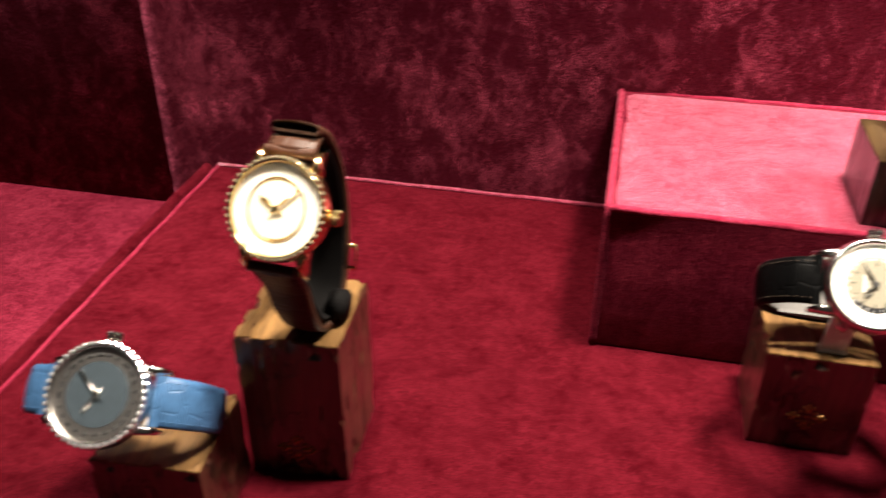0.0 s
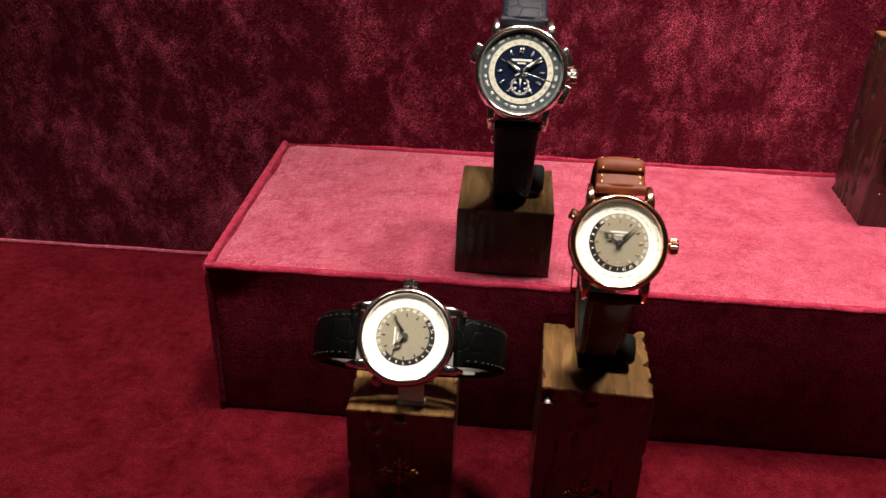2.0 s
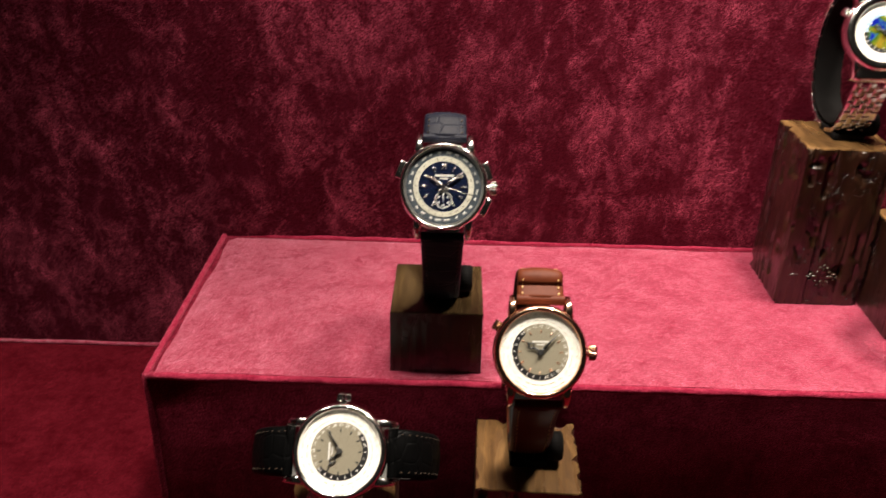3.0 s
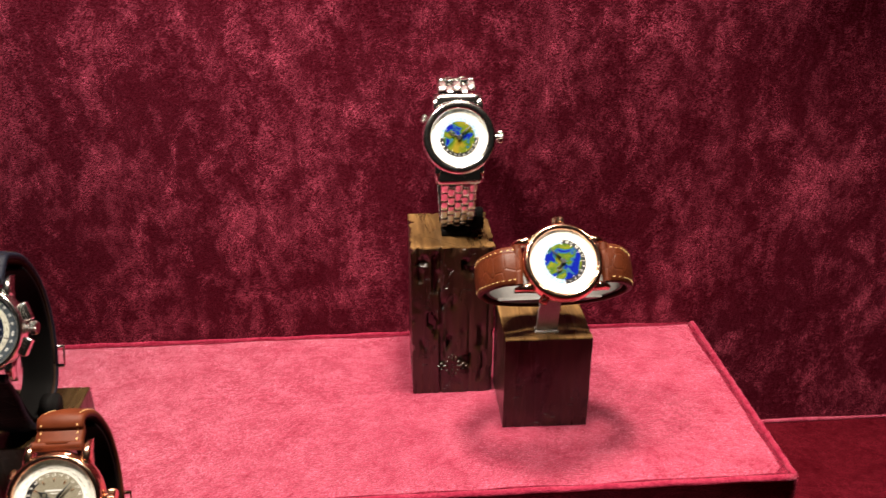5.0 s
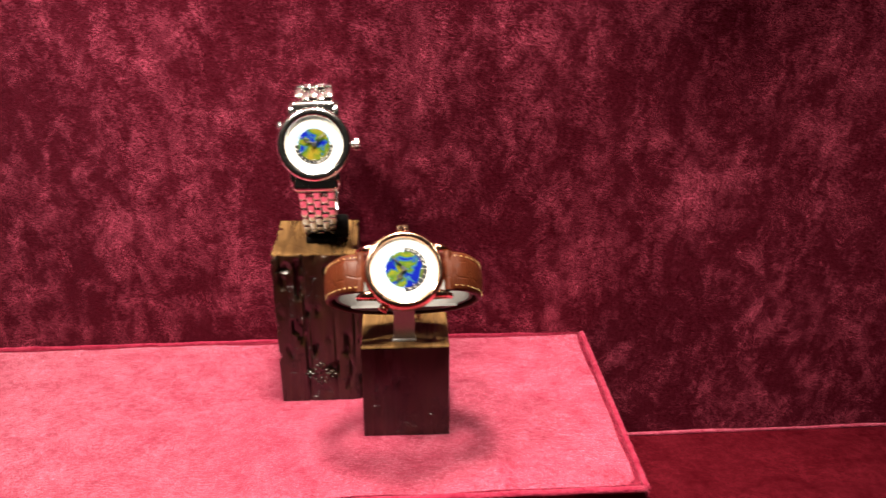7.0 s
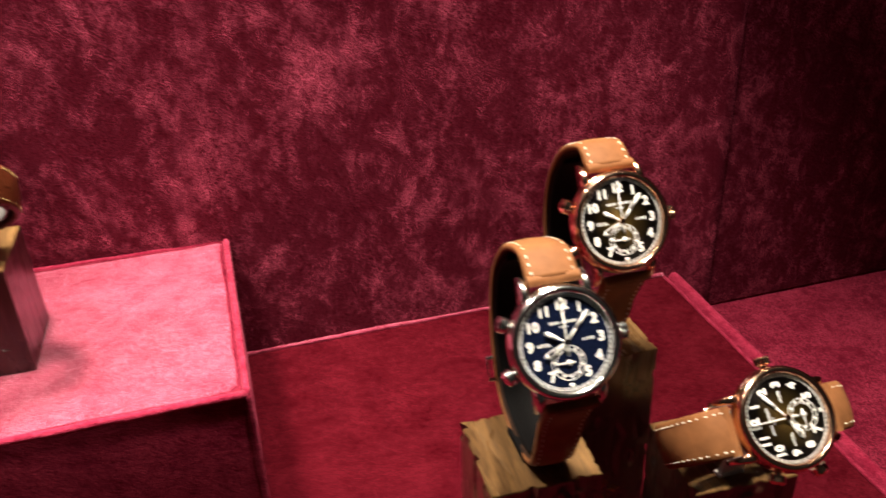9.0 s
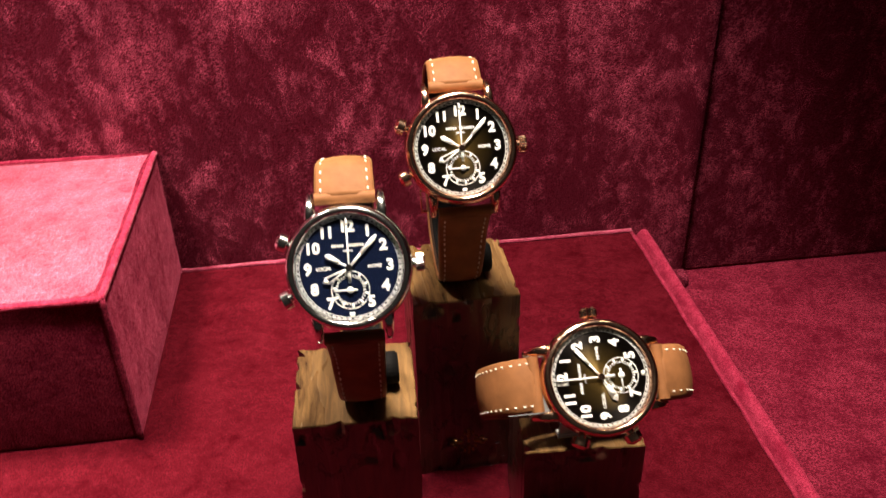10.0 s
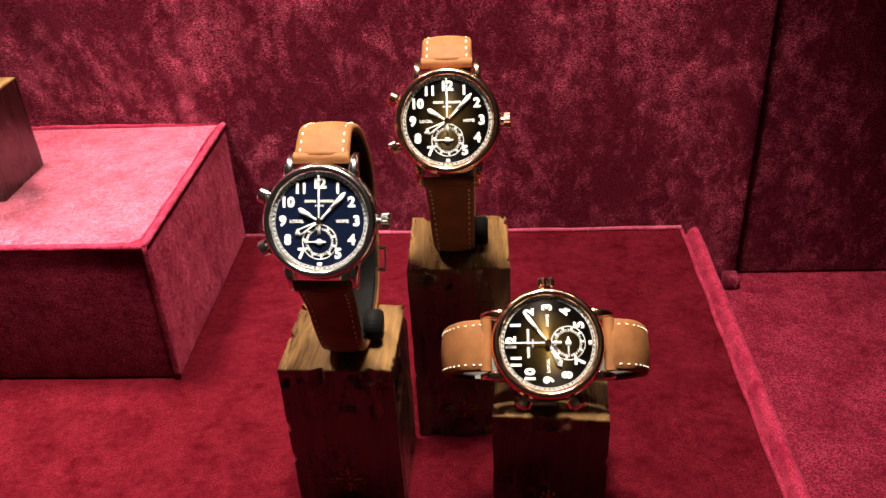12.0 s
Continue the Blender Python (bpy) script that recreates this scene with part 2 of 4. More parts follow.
CRYSTAL = crystal_material()
DIAMOND = Nodes("diamond")
DIAMOND.set(Base_Color=(0.92, 0.92, 0.93, 1), Metallic=0.75, Roughness=0.06)
DIAMOND = DIAMOND.done()
GOLD_GEM = Nodes("diamonds_in_gold")
GOLD_GEM.set(Base_Color=(0.92, 0.78, 0.5, 1), Metallic=0.8, Roughness=0.08)
GOLD_GEM = GOLD_GEM.done()
LAMP_HOUSING = plain("black_lamp_housing", (0.02, 0.02, 0.02), 0.4)


# ---- mesh helpers ----
def link_mesh(name, bm, material, smooth=True):
    me = bpy.data.meshes.new(name)
    bmesh.ops.recalc_face_normals(bm, faces=bm.faces)
    bm.to_mesh(me)
    bm.free()
    for p in me.polygons:
        p.use_smooth = smooth
    me.materials.append(material)
    return new(name, me)


def part(name, bm, material, parent, label="", smooth=True):
    ob = link_mesh(name, bm, material, smooth)
    ob.parent = parent
    return tagged(ob, label)


def sharp(ob, angle=35):
    """Keeps edges crisp where faces meet at more than the angle."""
    ob.data.set_sharp_from_angle(angle=radians(angle))
    return ob


def box(bm, x0, x1, y0, y1, z0, z1, bevel=0.0, seg=2):
    g = bmesh.ops.create_cube(bm, size=1.0, matrix=Matrix.Translation(((x0 + x1) / 2, (y0 + y1) / 2, (z0 + z1) / 2)) @ Matrix.Diagonal((x1 - x0, y1 - y0, z1 - z0, 1)))
    if bevel:
        es = list({e for v in g["verts"] for e in v.link_edges})
        bmesh.ops.bevel(bm, geom=es, offset=bevel, segments=seg, affect="EDGES", profile=0.6)
    return bm


def lathe(bm, profile, seg=64, closed=False):
    """Turns (radius, height) pairs round the z axis."""
    rings = []
    for r, z in profile:
        if r < 1e-6:
            rings.append([bm.verts.new((0, 0, z))])
        else:
            rings.append([bm.verts.new((r * math.cos(2 * math.pi * i / seg), r * math.sin(2 * math.pi * i / seg), z)) for i in range(seg)])
    pairs = list(zip(rings, rings[1:])) + ([(rings[-1], rings[0])] if closed else [])
    for a, b in pairs:
        for i in range(seg):
            j = (i + 1) % seg
            q = [a[i % len(a)], a[j % len(a)], b[j % len(b)], b[i % len(b)]]
            q = list(dict.fromkeys(q))
            if len(q) > 2:
                bm.faces.new(q)
    return bm


def tube(bm, points, radius, seg=8, closed=False):
    """A round cord along points."""
    pts = [Vector(p) for p in points]
    rings = []
    n = len(pts)
    for i, p in enumerate(pts):
        a = pts[(i - 1) % n] if closed or i > 0 else p
        b = pts[(i + 1) % n] if closed or i < n - 1 else p
        d = (b - a).normalized()
        u = d.orthogonal().normalized() if abs(d.z) > 0.95 else d.cross(Vector((0, 0, 1))).normalized()
        v = d.cross(u)
        rings.append([bm.verts.new(p + radius * (math.cos(2 * math.pi * k / seg) * u + math.sin(2 * math.pi * k / seg) * v)) for k in range(seg)])
    for i in range(n if closed else n - 1):
        a, b = rings[i], rings[(i + 1) % n]
        for k in range(seg):
            bm.faces.new((a[k], a[(k + 1) % seg], b[(k + 1) % seg], b[k]))
    if not closed:
        bm.faces.new(rings[0])
        bm.faces.new(rings[-1])
    return bm


def cyl(bm, p, q, r, seg=20, r2=None):
    p, q = Vector(p), Vector(q)
    m = Matrix.Translation((p + q) / 2) @ (q - p).to_track_quat("Z", "Y").to_matrix().to_4x4()
    bmesh.ops.create_cone(bm, cap_ends=True, segments=seg, radius1=r, radius2=r if r2 is None else r2, depth=(q - p).length, matrix=m)
    return bm


def bar(bm, angle, r0, r1, w, z, h, w2=None):
    """A flat marker that lies along a dial's radius; angle in clock degrees from 12."""
    a = radians(90 - angle)
    c, s = math.cos(a), math.sin(a)
    w2 = w if w2 is None else w2
    vs = []
    for zz in (z, z + h):
        for r, ww in ((r0, w), (r1, w2)):
            for side in (-1, 1):
                vs.append(bm.verts.new((r * c - side * ww / 2 * s, r * s + side * ww / 2 * c, zz)))
    for f in ((0, 1, 3, 2), (4, 6, 7, 5), (0, 4, 5, 1), (2, 3, 7, 6), (0, 2, 6, 4), (1, 5, 7, 3)):
        bm.faces.new([vs[i] for i in f])
    return bm


def letters(name, text, size, x, y, z, turn, material, parent, thick=0.00008, bold=0.0):
    c = bpy.data.curves.new(name, "FONT")
    c.body, c.size, c.align_x, c.align_y, c.extrude, c.offset = text, size, "CENTER", "CENTER", thick, bold
    c.resolution_u = 2
    tmp = new(name, c)
    dg = bpy.context.evaluated_depsgraph_get()
    me = bpy.data.meshes.new_from_object(tmp.evaluated_get(dg))
    bpy.data.objects.remove(tmp)
    me.materials.clear()
    me.materials.append(material)
    me.transform(pose(x, y, z, 0, 0, turn))
    ob = new(name, me)
    ob.parent = parent
    return ob


# ---- the vitrine: floor, end walls, back hanging ----
WALL_Y = 0.160
FLOOR_Z = -0.044
X0, X1, Y0 = -0.85, 1.40, -0.62


def ripple_sheet(x0, x1, y0, y1, nx, ny, f):
    bm = bmesh.new()
    grid = [[bm.verts.new(f(x0 + (x1 - x0) * i / nx, y0 + (y1 - y0) * j / ny)) for i in range(nx + 1)] for j in range(ny + 1)]
    for j in range(ny):
        for i in range(nx):
            bm.faces.new((grid[j][i], grid[j][i + 1], grid[j + 1][i + 1], grid[j + 1][i]))
    return bm


bm = bmesh.new()
box(bm, X0, X1, Y0, WALL_Y + 0.06, FLOOR_Z - 0.03, FLOOR_Z)
tagged(link_mesh("floor", bm, VELVET_FLOOR_AND_SHADED_FRONT, False), "crimson velvet cloth on the vitrine floor", "floor", kind="structure")

for name, x in (("wall_west", X0 - 0.03), ("wall_east", X1)):
    bm = bmesh.new()
    box(bm, x, x + 0.03, Y0, WALL_Y + 0.05, FLOOR_Z - 0.03, CEIL)
    tagged(link_mesh(name, bm, VELVET_WALL, False), "dark crimson velvet end wall of the vitrine", "wall", kind="structure")

# the back hanging: a padded middle panel between two side panels that lie a little farther back
PANEL_L, PANEL_R = -0.336, 0.875


def middle_panel():
    bm = ripple_sheet(PANEL_L, PANEL_R, -0.056, CEIL, 120, 70, lambda x, z: (
        x, WALL_Y - 0.0045 + 0.0012 * noise.noise(Vector((x * 14, z * 5, 2.0))) , z))
    ob = tagged(link_mesh("wall_north", bm, VELVET_WALL), "crushed crimson velvet back hanging with vertical seams", "wall", kind="structure")
    s = ob.modifiers.new("thickness", "SOLIDIFY")
    s.thickness, s.offset = 0.004, 1.0
    return ob


middle_panel()
for name, a, b in (("wall_north_west", X0, PANEL_L - 0.001), ("wall_north_east", PANEL_R + 0.001, X1)):
    bm = bmesh.new()
    box(bm, a, b, WALL_Y + 0.004, WALL_Y + 0.05, FLOOR_Z, CEIL, 0.003)
    tagged(link_mesh(name, bm, VELVET_WALL), "dark crimson crushed velvet side panel of the back hanging", "wall", kind="structure")
bm = bmesh.new()
box(bm, 0.866, 0.877, 0.143, WALL_Y - 0.003, FLOOR_Z - 0.001, FLOOR_Z + 0.009, 0.003)
tagged(link_mesh("trim", bm, VELVET_WALL), "folded hem end of the dark velvet hanging", "trim", kind="structure")


# ---- plinths ----
def plinth_low():
    """The long low plinth: a padded top with a corded seam, and sides that slope to the floor."""
    root = tagged(new("low_plinth"), "long low plinth covered in deep red velvet with sloping padded sides", "plinth")
    tl, tr, bl, br, f, fb = -0.294, 0.834, -0.312, 0.850, -0.40, -0.43
    bm = ripple_sheet(tl, tr, f, WALL_Y - 0.004, 90, 44, lambda x, y: (x, y, 0.0004 * noise.noise(Vector((x * 22, y * 22, 0)))))
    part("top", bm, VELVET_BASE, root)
    # one cloth: right flank coloured lighter as lit, left kept dark as shaded
    for name, sx, a, b, cloth in (("left_side", -1, tl, bl, VELVET_BASE), ("right_side", 1, tr, br, VELVET_SIDE_LIT)):
        # a sunk groove beside the cord, then a padded roll that drops to the floor
        wide = abs(b - a)
        outline = ((0.0, -0.004), (0.08, -0.007), (0.20, -0.0065), (0.30, -0.0025), (0.42, 0.0002), (0.56, 0.0012), (0.70, 0.0002), (0.82, -0.0035), (0.92, -0.0100), (0.98, -0.0220), (1.0, FLOOR_Z))
        prof = [(a + sx * wide * u, z) for u, z in outline]
        bm = bmesh.new()
        ny = 40
        rows = [[bm.verts.new((x + 0.0008 * noise.noise(Vector((x * 9, (f + (WALL_Y - 0.004 - f) * j / ny) * 25, 5))), f + (WALL_Y - 0.004 - f) * j / ny, z)) for x, z in prof] for j in range(ny + 1)]
        for r0, r1 in zip(rows, rows[1:]):
            for i in range(len(prof) - 1):
                bm.faces.new((r0[i], r0[i + 1], r1[i + 1], r1[i]))
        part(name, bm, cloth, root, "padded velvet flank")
    bm = bmesh.new()
    vs = [bm.verts.new(p) for p in ((tl, f, 0), (tr, f, 0), (br, fb, FLOOR_Z), (bl, fb, FLOOR_Z))]
    bm.faces.new(vs)
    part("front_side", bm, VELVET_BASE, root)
    for k, x in enumerate((tl, tr)):
        bm = bmesh.new()
        tube(bm, [(x + 0.0004 * math.sin(i * 1.7), f + (WALL_Y - 0.004 - f) * i / 40, 0.0002) for i in range(41)], 0.0012, 8)
        part("piping", bm, VELVET_SIDE_LIT, root, "corded velvet seam")
    bm = bmesh.new()
    tube(bm, [(tl + (tr - tl) * i / 60, WALL_Y - 0.0042, 0.0010 + 0.0002 * math.sin(i * 2.1)) for i in range(61)], 0.0017, 8)
    part("piping", bm, VELVET_TOP_LIT, root, "corded velvet seam")
    return root


plinth_low()
BX, BY, BZ = 0.5259, 0.1565, 0.0872


def plinth_high():
    root = tagged(new("high_plinth"), "rectangular raised plinth covered in bright crimson velvet with corded edges", "plinth")
    bm = bmesh.new()
    # same velvet all round; part colours stand in for lit top and shaded front
    box(bm, 0, BX, 0, BY, 0.0004, BZ, 0.0018, 3)
    part("body", bm, VELVET_FLOOR_AND_SHADED_FRONT, root, "crushed velvet front, shade put into its colour")
    for x0, x1 in ((-0.0006, 0.0004), (BX - 0.0004, BX + 0.0006)):
        bm = bmesh.new()
        box(bm, x0, x1, 0.002, BY - 0.002, 0.001, BZ - 0.001)
        part("side_panel", bm, VELVET_SIDE_LIT, root, "smooth crimson velvet side, light put into its colour", False)
    bm = ripple_sheet(0.0012, BX - 0.0012, 0.0012, BY - 0.0012, 70, 24, lambda x, y: (
        x, y, BZ + 0.0006 + 0.0003 * noise.noise(Vector((x * 30, y * 30, 3))) - 0.0014 * max(0.0, 1 - min(x, BX - x, y, BY - y) / 0.004)))
    part("top", bm, VELVET_TOP_LIT, root, "bright crimson velvet top, light put into its colour")
    r = 0.0019
    for p, q in (((0, 0), (BX, 0)), ((BX, 0), (BX, BY)), ((BX, BY), (0, BY)), ((0, BY), (0, 0))):
        bm = bmesh.new()
        tube(bm, [(p[0] + (q[0] - p[0]) * i / 50, p[1] + (q[1] - p[1]) * i / 50, BZ + 0.0003 * math.sin(i * 1.9) * (0 < i < 50)) for i in range(51)], r, 8)
        part("piping", bm, VELVET_CORD, root, "corded velvet edge")
    for x, y in ((0, 0), (BX, 0)):
        bm = bmesh.new()
        tube(bm, [(x, y, 0.001 + (BZ - 0.001) * i / 20) for i in range(21)], 0.0017, 8)
        part("piping", bm, VELVET_FLOOR_AND_SHADED_FRONT, root)
    return root


plinth_high()


# ---- wooden stands ----
def wooden_stand(x, y, z, w, d, h, yaw, seed, emblem, label, gouges=1.0, cap=None):
    """A block of old lacquered wood: chipped rim, gouged faces, a small cross of petals low on its front."""
    root = tagged(new("wooden_stand"), label, "display stand", "wooden watch stands")
    root.matrix_world = pose(x, y, z, 0, 0, yaw)
    n, m = 34, max(24, int(h * 760))
    bm = bmesh.new()
    ring = []
    for j in range(m + 1):
        v = j / m
        row = []
        for side in range(4):
            for i in range(n):
                u = i / n
                px, py = ((u, 0), (1, u), (1 - u, 1), (0, 1 - u))[side]
                X, Y, Z = px * w, py * d, v * h
                # pits and short scars, deepest in a few patches, shallow towards the edges
                k = Vector((X * 190 + seed * 7, Y * 190, Z * 70))
                patch = max(0.0, 0.35 + 1.5 * noise.noise(Vector((X * 45 + seed * 2, Y * 45, Z * 32 + seed))))
                edge = min(1.0, 5.0 * min(u + 0.02, 1.02 - u))
                dent = min(0.0013 if gouges < 1.5 else 0.0024, max(0.0, noise.noise(k) - 0.18) * 0.0100 * gouges * patch) * edge
                groove = max(0.0, noise.noise(Vector((X * 330 + seed, Y * 330, Z * 14))) - 0.22) * (0.0020 if gouges < 1.5 else 0.0050) * max(0.0, gouges - 0.6)
                dent += groove + 0.00025 * noise.noise(Vector((X * 420, Y * 420, Z * 60 + seed)))
                cx, cy = px - 0.5, py - 0.5
                mx = max(abs(cx), abs(cy))
                nx, ny = (cx / mx * (abs(cx) > mx - 1e-6) / 1.0, cy / mx * (abs(cy) > mx - 1e-6) / 1.0)
                chip = 0.0
                if v > 0.9 or i == 0:
                    chip = max(0.0, noise.noise(Vector((X * 190 + seed * 3, Y * 190, Z * 110))) - 0.26) * 0.0062 * min(1.0, gouges)
                row.append(bm.verts.new((X - nx * (dent + chip), Y - ny * (dent + chip), Z - chip * 0.6 * (v == 1))))
        ring.append(row)
    for a, b in zip(ring, ring[1:]):
        for i in range(4 * n):
            q = (i + 1) % (4 * n)
            bm.faces.new((a[i], a[q], b[q], b[i]))
    bm.faces.new(ring[0])
    rim = [v.co.copy() for v in ring[-1]]
    bm.faces.new(ring[-1])
    # sides and top are one wood; shade and light sit in their colours
    sharp(part("block", bm, WOOD_SHADED if z > 0 else WOOD_FLOORLIT, root, "dark lacquered sides with old gouges, light and shade in colour"), 30)
    bm = bmesh.new()
    under = [bm.verts.new(c) for c in rim]
    inner = [bm.verts.new((c.x + (w / 2 - c.x) * 0.012, c.y + (d / 2 - c.y) * 0.012, c.z + 0.0006)) for c in rim]
    for i in range(4 * n):
        q = (i + 1) % (4 * n)
        bm.faces.new((under[i], under[q], inner[q], inner[i]))
    bm.faces.new(inner)
    sharp(part("top", bm, cap or WOOD_TOP_LIT, root, "top face with light and shade in its colour"), 30)
    if emblem:
        cast = EMBLEM if gouges < 1.5 else WOOD_SHADED
        bm = bmesh.new()
        bmesh.ops.create_uvsphere(bm, u_segments=8, v_segments=6, radius=0.0010, matrix=Matrix.Translation((w / 2, 0.0004, emblem)))
        boss = part("emblem", bm, cast, root, "small raised cross of petals")
        for k in range(4):
            c, s = round(math.cos(k * math.pi / 2)), round(math.sin(k * math.pi / 2))
            for lx, lz, rx, rz in ((2.6, 0, 1.6, 0.8), (4.6, 0, 0.9, 0.55), (3.7, 1.15, 0.9, 0.5), (3.7, -1.15, 0.9, 0.5), (2.0, 1.9, 0.75, 0.55)):
                ox, oz = c * lx - s * lz, s * lx + c * lz
                bx, bz = (rx, rz) if c else (rz, rx)
                bm = bmesh.new()
                bmesh.ops.create_uvsphere(bm, u_segments=8, v_segments=6, radius=0.001, matrix=Matrix.Translation((w / 2 + ox * 0.0017, 0.0001, emblem + oz * 0.0015)) @ Matrix.Diagonal((bx * 1.5, 1.25, bz * 1.3, 1)))
                part("petal", bm, cast, boss)
    return root


TALL = "tall dark lacquered antique wooden block standing on red velvet"
LOW = "short dark lacquered antique wooden block standing on red velvet"
STANDS = {
    "a": (-0.1905, -0.1748, 0.0, 0.0463, 0.0455, 0.0456, 3.9, 1, 0.011, LOW, 1.0),
    "b": (-0.147, -0.1249, 0.0, 0.0454, 0.0486, 0.0766, 2.4, 2, 0.016, TALL, 0.8),
    "c": (0.0776, -0.0572, 0.0, 0.0471, 0.047, 0.0536, 0.1, 3, 0.020, LOW, 0.8),
    "d": (0.1606, -0.0594, 0.0, 0.0464, 0.0481, 0.0752, -1.8, 4, 0.018, TALL, 1.3),
    "e": (0.119, 0.0091, BZ, 0.0448, 0.0493, 0.0343, -0.1, 5, 0.0, "small smooth dark brown wooden block on the velvet plinth", 0.1, WOOD_OLIVE),
    "f": (0.3345, 0.0869, BZ, 0.0461, 0.0479, 0.0944, -0.6, 6, 0.019, "tall rough carved dark wooden block on the velvet plinth", 1.6),
    "g": (0.3822, 0.0513, BZ, 0.0467, 0.047, 0.0564, -1.1, 7, 0.0, "short plain dark wooden block on the velvet plinth", 0.12),
    "h": (0.6136, -0.092, 0.0, 0.0481, 0.047, 0.0816, -1.9, 8, 0.020, TALL, 1.3),
    "i": (0.665, -0.0455, 0.0, 0.0461, 0.0475, 0.0994, 1.1, 9, 0.018, TALL, 0.9),
    "j": (0.702, -0.1007, 0.0, 0.0478, 0.047, 0.0637, -4.0, 10, 0.015, LOW, 1.0),
}
for args in STANDS.values():
    wooden_stand(*args)


# ---- watches ----
# ten watches: x, y, z of the dial's middle, tilt back, turn, roll, sideways
PLACES = {
    "a": (-0.1815, -0.1698, 0.0778, 48, 4, 0, True),
    "b": (-0.118, -0.1303, 0.1446, 33, -4, 0, False),
    "c": (0.1052, -0.0745, 0.1072, 44, 0, 0, True),
    "d": (0.1846, -0.0506, 0.1413, 31, 0, 0, False),
    "e": (0.1433, 0.0057, 0.1889, 26, 0, 0, False),
    "f": (0.3609, 0.0932, 0.2422, 22, 0, 0, False),
    "g": (0.4052, 0.0316, 0.1993, 43, 0, 0, True),
    "h": (0.6411, -0.0962, 0.1547, 30, -2, 0, False),
    "i": (0.6863, -0.047, 0.1715, 28, 0, 0, False),
    "j": (0.7227, -0.1199, 0.1165, 46, 0, 0, True),
}


# how far each closed strap reaches back, against the usual
DEEP = dict(a=1.0, b=0.77, c=1.0, d=0.88, e=0.95, f=1.0, g=1.0, h=1.12, i=1.04, j=1.0)


def drop_of(key):
    """From the dial's middle down to the loop's lowest point, so that the strap rests on its block."""
    return PLACES[key][2] - (STANDS[key][2] + STANDS[key][5]) - 0.0040


def spline(points, n):
    """Points spread evenly along a smooth curve through the given ones."""
    p = [Vector(q) for q in points]
    p = [p[0] * 2 - p[1]] + p + [p[-1] * 2 - p[-2]]
    raw = []
    for i in range(1, len(p) - 2):
        for k in range(16):
            t = k / 16
            a, b, c, d = p[i - 1:i + 3]
            raw.append(0.5 * (2 * b + (c - a) * t + (2 * a - 5 * b + 4 * c - d) * t * t + (3 * b - a - 3 * c + d) * t ** 3))
    raw.append(p[-2])
    acc = [0.0]
    for a, b in zip(raw, raw[1:]):
        acc.append(acc[-1] + (b - a).length)
    out = []
    for k in range(n + 1):
        s = acc[-1] * k / n
        i = max(1, next((j for j, v in enumerate(acc) if v >= s), len(acc) - 1))
        f = (s - acc[i - 1]) / max(1e-9, acc[i] - acc[i - 1])
        out.append(raw[i - 1].lerp(raw[i], f))
    return out, acc[-1]


def frames(path):
    """For each point of a loop in the (y, z) plane: the point and the outward normal."""
    mid = sum(path, Vector((0, 0))) / len(path)
    res = []
    for i, p in enumerate(path):
        d = (path[min(i + 1, len(path) - 1)] - path[max(i - 1, 0)]).normalized()
        o = Vector((-d.y, d.x))
        if o.dot(p - mid) < 0:
            o = -o
        res.append((p, o))
    return res


def band(bm, fr, widths, thick, pad=0.0, shift=0.0):
    """A padded strip with rounded edges along the loop."""
    rows = []
    for (p, o), w in zip(fr, widths):
        sec = [(-0.5, 0.15), (-0.5, 0.6), (-0.46, 0.9), (-0.36, 1.0), (-0.22, 1.0 + pad * 0.7), (0.0, 1.0 + pad), (0.22, 1.0 + pad * 0.7), (0.36, 1.0), (0.46, 0.9), (0.5, 0.6), (0.5, 0.15), (0.46, 0.0), (-0.46, 0.0)]
        rows.append([bm.verts.new((sx * w, p.x + o.x * (t * thick + shift), p.y + o.y * (t * thick + shift))) for sx, t in sec])
    k = len(rows[0])
    for a, b in zip(rows, rows[1:]):
        for i in range(k):
            bm.faces.new((a[i], a[(i + 1) % k], b[(i + 1) % k], b[i]))
    bm.faces.new(rows[0])
    bm.faces.new(rows[-1])
    return bm


def stitches(bm, fr, widths, thick, step=2):
    for i in range(1, len(fr) - 2, step):
        (p, o), (q, _) = fr[i], fr[i + 1]
        for side in (-1, 1):
            x = side * (widths[i] / 2 - 0.0022)
            c, e = p + o * (thick * 0.99), q + o * (thick * 0.99)
            e = c.lerp(e, 0.72)
            cyl(bm, (x, c.x, c.y), (x, e.x, e.y), 0.00032, 5)
    return bm


